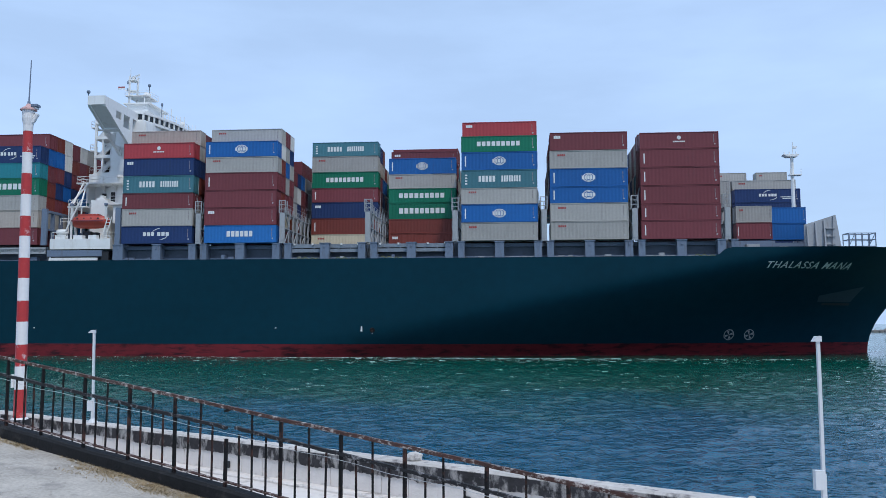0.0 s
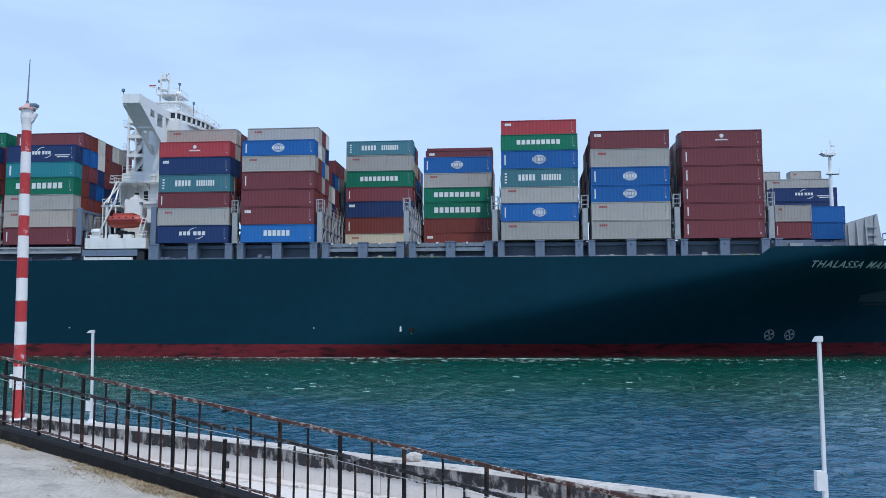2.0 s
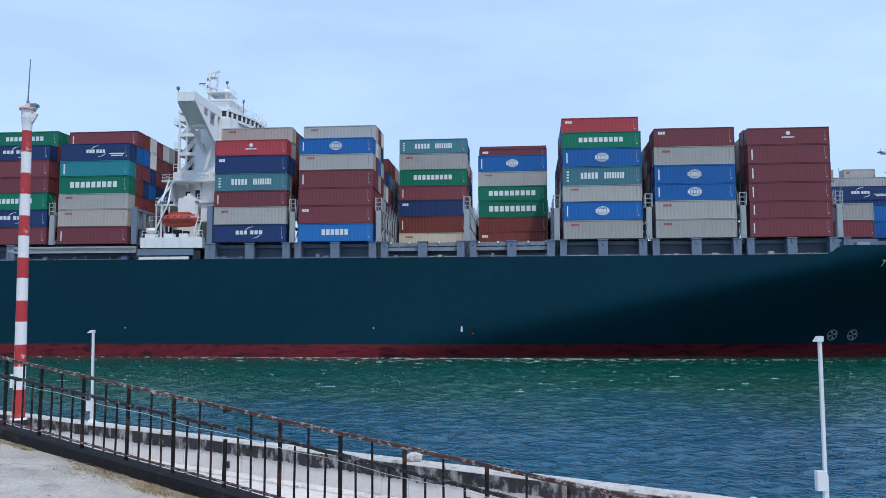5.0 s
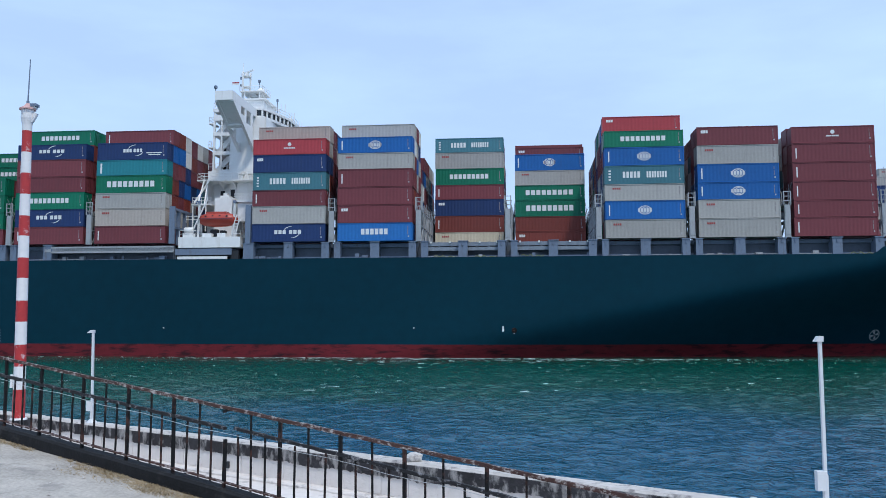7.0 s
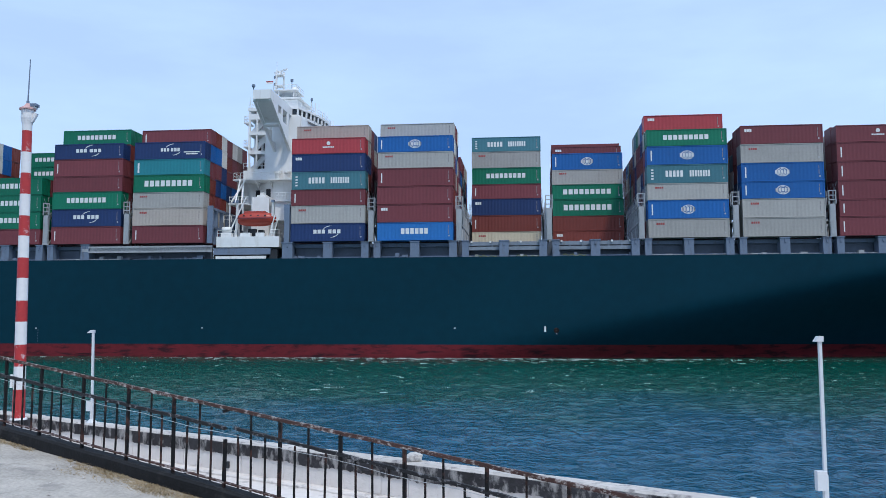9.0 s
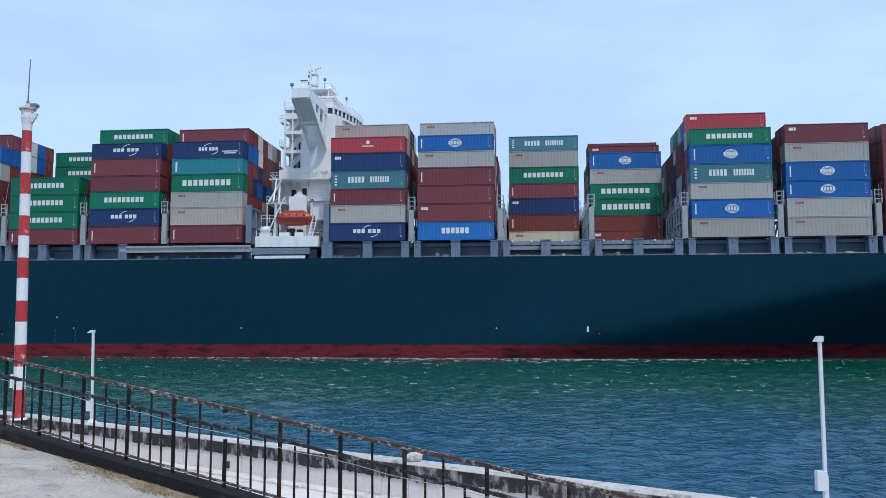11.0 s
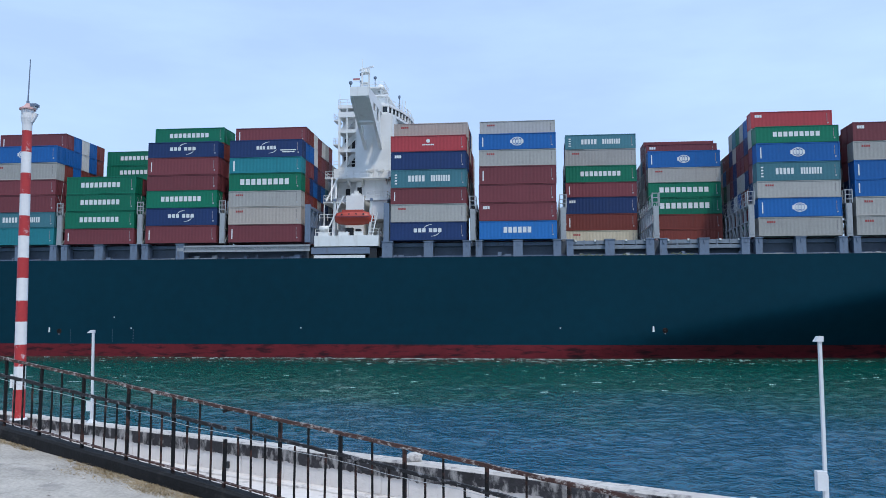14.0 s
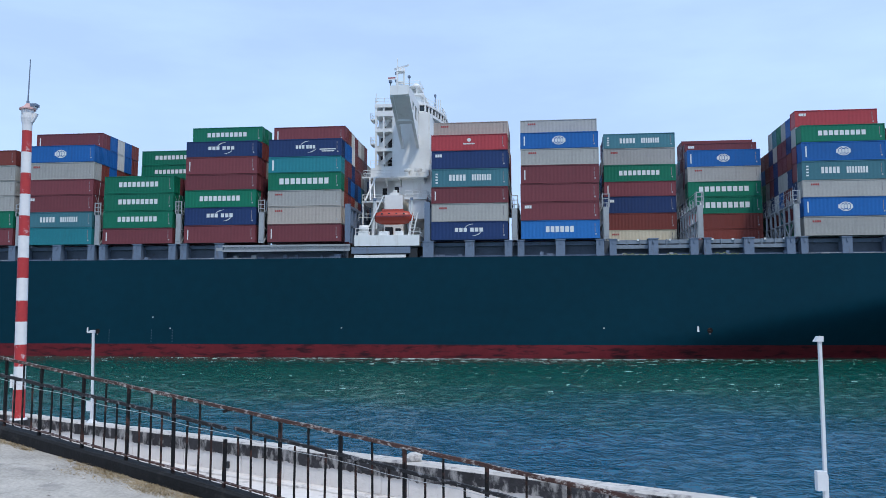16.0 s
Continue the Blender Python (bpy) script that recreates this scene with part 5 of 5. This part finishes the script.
def on_wall(s, z, side=0.0):
    p = WALL_L + WALL_DIR * s + WALL_SIDE * side
    return Vector((p.x, p.y, z))


def wall_run(name, material, z0, z1, y0, y1, label, step=0.22, rough=0.012, s0=-14.0, s1=17.5, top_rough=0.0):
    bm = bmesh.new()
    rr = random.Random(len(name) * 7)
    prev = None
    n = int((s1 - s0) / step)
    for k in range(n + 1):
        s = s0 + step * k
        w = [rr.uniform(-rough, rough) for _ in range(4)]
        t = rr.uniform(-top_rough, top_rough)
        now = [bm.verts.new(on_wall(s, z, q)) for z, q in ((z0, y1), (z1 - 0.03 + t, y1 + w[0]), (z1 + t, y1 - 0.03 + w[1]), (z1 + t, y0 + w[2]), (z0, y0))]
        if prev:
            for i in range(4):
                bm.faces.new((prev[i], now[i], now[i + 1], prev[i + 1]))
        prev = now
    return tagged(part(name, bm, material), label, "wall", kind="structure")


sea_wall = wall_run("sea_wall", WHITEWASH, -1.5, WALL_TOP - 0.02, -0.35, -0.02, "low whitewashed concrete sea wall with peeling paint")
def stain_band():
    """Black mould under the coping, with a ragged lower edge."""
    bm = bmesh.new()
    rr = random.Random(77)
    prev, drip = None, 0.0
    for k in range(900):
        s = -14 + 0.035 * k
        drip = 0.93 * drip + rr.uniform(-0.012, 0.012)
        now = [bm.verts.new(on_wall(s, z, q)) for z, q in ((WALL_TOP - 0.25 + drip - rr.choice((0, 0, rr.uniform(0, 0.018))), 0.034), (WALL_TOP - 0.035, 0.034))]
        if prev:
            bm.faces.new((prev[0], now[0], now[1], prev[1]))
        prev = now
    bmesh.ops.solidify(bm, geom=bm.faces[:], thickness=0.02)
    return tagged(part("wall_stain_band", bm, MOULD), "black mould-stained band along the sea wall", "wall", kind="structure")


stain_band()
def wall_blocks(wall):
    rr = random.Random(41)
    s, k = -13.5, 0
    meshes = []
    for v in range(6):
        bm = bmesh.new()
        w, h = 0.54, 0.50
        prism(bm, [(0.006, 0.0), (w - 0.006, 0.0), (w - 0.002, 0.01 + rr.uniform(0, 0.02)), (w - 0.002, h), (0.002, h), (0.002, 0.01 + rr.uniform(0, 0.02))], "y", -0.02 - rr.uniform(0, 0.008), 0.03)
        meshes.append(mesh_of("block", bm, WHITEWASH))
    turn = math.atan2(WALL_DIR.y, WALL_DIR.x)
    while s < 17:
        ob = new("block", meshes[k % 6] if rr.random() < 0.7 else rr.choice(meshes))
        ob.parent = wall
        ob.matrix_basis = Matrix.Translation(on_wall(s, WALL_TOP - 0.56 + rr.uniform(-0.006, 0.006), -0.01)) @ Matrix.Rotation(turn, 4, "Z")
        s += 0.545
        k += 1
wall_run("wall_coping", COPING, WALL_TOP - 0.04, WALL_TOP, -0.24, 0.035, "chipped pale coping of the sea wall", step=0.11, top_rough=0.006, rough=0.009)
wall_run("wall_ledge", WHITEWASH, -1.5, WALL_TOP - 0.56, -0.02, 0.18, "pale ledge at the foot of the sea wall")
def flat_on_fence(s):
    p = on_fence(s, 0, -0.1)
    return Vector((p.x, p.y, WALL_TOP - 0.62))


sheet("quay_floor", WHITEWASH, [on_wall(-14, WALL_TOP - 0.62, 0.1), on_wall(17.5, WALL_TOP - 0.62, 0.1), flat_on_fence(16), flat_on_fence(-8)], 1.5,
      "pale whitewashed quay floor below the wall", "floor")
wall_blocks(sea_wall)
# drain holes as solid dark plugs, the shade inside them is their colour
for s, w in ((4.6, 0.12), (9.9, 0.1), (11.0, 0.12)):
    bm = bmesh.new()
    prism(bm, [(0, 0), (w, 0), (w, w), (0, w)], "y", -0.03, 0.03)
    ob = tagged(part("drain_hole", bm, SHADE_STEEL), "small dark drain hole in the sea wall", "drain", "wall drains")
    ob.matrix_basis = Matrix.Translation(on_wall(s, WALL_TOP - 0.50, 0.02)) @ Matrix.Rotation(math.atan2(WALL_DIR.y, WALL_DIR.x), 4, "Z")
def chunk(s, size, z, label):
    bm = bmesh.new()
    rr = random.Random(int(s * 100))
    bmesh.ops.create_icosphere(bm, subdivisions=2, radius=size)
    for v in bm.verts:
        v.co = Vector((v.co.x * 1.35, v.co.y, v.co.z * 0.75)) * rr.uniform(0.85, 1.12)
    ob = tagged(part("concrete_lump", bm, COPING), label, "concrete lump")
    ob.matrix_basis = Matrix.Translation(on_wall(s, z + size * 0.55, -0.12))
chunk(8.85, 0.105, WALL_TOP, "broken pale lump of concrete on the sea wall coping")
chunk(14.0, 0.045, WALL_TOP, "broken pale lump of concrete on the sea wall coping")


# ---- poles ----
def build_striped_pole():
    pole = tagged(new("striped_pole"), "tall red and white striped pole with antenna on the sea wall", "pole")
    x, y, z0 = -9.71, 18.75, WALL_TOP - 0.02
    k = 18.75 / 1441
    marks = [740, 688, 648, 610, 570, 533, 493, 457, 418, 382, 343, 305, 267, 228]
    for i, (a, b) in enumerate(zip(marks, marks[1:])):
        za, zb = (740 - a) * k, (740 - b) * k
        ra, rb = 0.132 - 0.004 * za, 0.132 - 0.004 * zb
        bm = bmesh.new()
        lathe(bm, [(ra, za), (rb, zb)], 24)
        part("red_band" if i % 2 == 0 else "white_band", bm, POLE_RED if i % 2 == 0 else POLE_WHITE, pole, "flaking red painted band" if i % 2 == 0 else "", smooth=False)
    top = (740 - 228) * k
    built("pole_head", POLE_WHITE, pole, lambda bm: lathe(bm, [(0.106, top), (0.110, top + 0.14), (0.138, top + 0.30), (0.138, top + 0.52)], 24))
    built("cap", POLE_CAP, pole, lambda bm: lathe(bm, [(0.185, top + 0.50), (0.185, top + 0.53), (0.08, top + 0.60), (0.04, top + 0.66)], 20), "faded pinkish cap")
    def ant(bm):
        bar(bm, (0, 0, top + 0.64), (0, 0, top + 0.72), 0.035, 8)
        bar(bm, (0, 0, top + 0.7), (0.03, 0, top + 1.72), 0.017, 6, 0.010)
    built("antenna", STEEL, pole, ant, "thin grey whip antenna")
    def horn(bm):
        box(bm, 0.10, 0.21, -0.07, 0.07, top + 0.53, top + 0.57)
        bar(bm, (0.1, 0, top + 0.22), (0.21, 0, top + 0.42), 0.055, 8)
    built("floodlight_bracket", POLE_WHITE, pole, horn)
    built("floodlight", STEEL, pole, lambda bm: box(bm, 0.10, 0.24, -0.10, 0.08, top + 0.575, top + 0.635), "small grey floodlight")
    built("conduit", POLE_WHITE, pole, lambda bm: [bar(bm, (-0.155, -0.06, 0.72), (-0.15, -0.06, 1.02), 0.035, 8)])
    built("foot_plate", POLE_WHITE, pole, lambda bm: lathe(bm, [(0.19, 0.0), (0.17, 0.04)], 16))
    pole.matrix_basis = pose(x + 0.075, y, z0, 0, -0.95, 0)


build_striped_pole()


def lamp_post(x, y, z, arm, w, label, lean=0.0):
    ob = tagged(new("lamp_post"), label, "lamp post", "slim lamp posts on the wall")
    built("shaft", GALV, ob, lambda bm: [flat_bar(bm, (0, 0, 0.42), (0, 0, 1.97), w, w), flat_bar(bm, (0, 0, 0.0), (0, 0, 0.44), w + 0.015, w + 0.015)])
    built("head", GALV, ob, lambda bm: prism(bm, [(-arm, 1.955), (0.032, 1.955), (0.032, 2.02), (-arm * 0.4, 2.02)], "y", -0.035, 0.035), "flat grey lamp head")
    built("switch_box", GALV, ob, lambda bm: box(bm, -0.11, 0.0, -0.05, 0.03, 0.26, 0.48), "pale grey box")
    built("foot_plate", GALV, ob, lambda bm: lathe(bm, [(0.12, 0.0), (0.10, 0.03), (0.05, 0.09)], 10))
    ob.matrix_basis = pose(x, y, z, 0, lean, 0)


lamp_post(-7.67, 18.05, WALL_TOP - 0.01, 0.13, 0.046, "slim pale grey lamp post standing on the sea wall", -1.2)
lamp_post(4.39, 9.55, WALL_TOP - 0.01, 0.07, 0.036, "slim pale grey lamp post standing on the sea wall")


# ---- dry grass at the kerb foot ----
def build_grass():
    bm = bmesh.new()
    rr = random.Random(17)
    clumps = [(rr.choice((rr.uniform(-1.5, 1.0), rr.uniform(1.5, 7), rr.uniform(4.0, 7))), 0.1 + abs(rr.gauss(0, 0.09)), rr.uniform(0.03, 0.16)) for k in range(150)]
    clumps += [(rr.uniform(2.2, 7.0), 0.12 + abs(rr.gauss(0, 0.16)), rr.uniform(0.06, 0.22)) for k in range(110)]
    for k in range(19000):
        cs, cq, cr = rr.choice(clumps)
        p = on_fence(cs + rr.gauss(0, cr), -0.20, max(0.1, cq + rr.gauss(0, cr * 0.35)))
        h = rr.uniform(0.008, 0.032)
        d = Vector((rr.uniform(-0.05, 0.05), rr.uniform(-0.05, 0.05), h))
        w = Vector((rr.uniform(-0.005, 0.005), rr.uniform(-0.005, 0.005), 0))
        bm.faces.new([bm.verts.new(c) for c in (p - w, p + w, p + d)])
    return tagged(part("dry_grass", bm, DRY_GRASS), "straw-coloured dry grass along the kerb", "grass", kind="stuff")


build_grass()


def build_pebbles():
    bm = bmesh.new()
    rr = random.Random(53)
    for k in range(260):
        p = on_fence(rr.uniform(-2, 7), -0.196, 0.15 + rr.random() ** 1.5 * 4.5)
        r = rr.choice((0.006, 0.009, 0.009, 0.014, 0.022))
        ring0 = [bm.verts.new(p + Vector((math.cos(a) * r * rr.uniform(0.7, 1.4), math.sin(a) * r * rr.uniform(0.7, 1.4), 0))) for a in (0.2, 1.5, 2.7, 3.9, 5.2)]
        tip = bm.verts.new(p + Vector((0, 0, r * 0.9)))
        for i in range(5):
            bm.faces.new((ring0[i], ring0[(i + 1) % 5], tip))
    return tagged(part("pebbles", bm, COPING), "small pale stones and crumbs scattered on the concrete", "stones", kind="stuff")


build_pebbles()


def build_foam_and_glints():
    bm = bmesh.new()
    rr = random.Random(29)
    def fleck(x, y, w, d):
        n = 6
        z = float(swell(x, y)) * min(max((142 - y) / 40, 0.25), 1) + 0.05
        bm.faces.new([bm.verts.new((x + w * math.cos(6.283 * i / n) * rr.uniform(0.6, 1.2), y + d * math.sin(6.283 * i / n) * rr.uniform(0.6, 1.2), z)) for i in range(n)])
    for k in range(620):
        x = rr.gauss(2, 30)
        near = 131.3 - 0.105 * (x + 29) - 0.2
        y = near - rr.choice((0.6 + abs(rr.gauss(0, 1.6)), abs(rr.gauss(0, 7))))
        fleck(x, y, rr.uniform(0.12, 0.75), rr.uniform(0.06, 0.34))
    # thin pale flecks on open water stand in for highlights on the ripples
    for k in range(240):
        y = rr.uniform(66, 124)
        fleck(rr.uniform(-0.55, 0.62) * y, y, rr.uniform(0.12, 0.6), rr.uniform(0.03, 0.10))
    return tagged(part("foam", bm, FOAM_GLINT), "small white foam flecks and pale glint streaks on the water", "foam", kind="stuff")


foam = build_foam_and_glints()
motions()
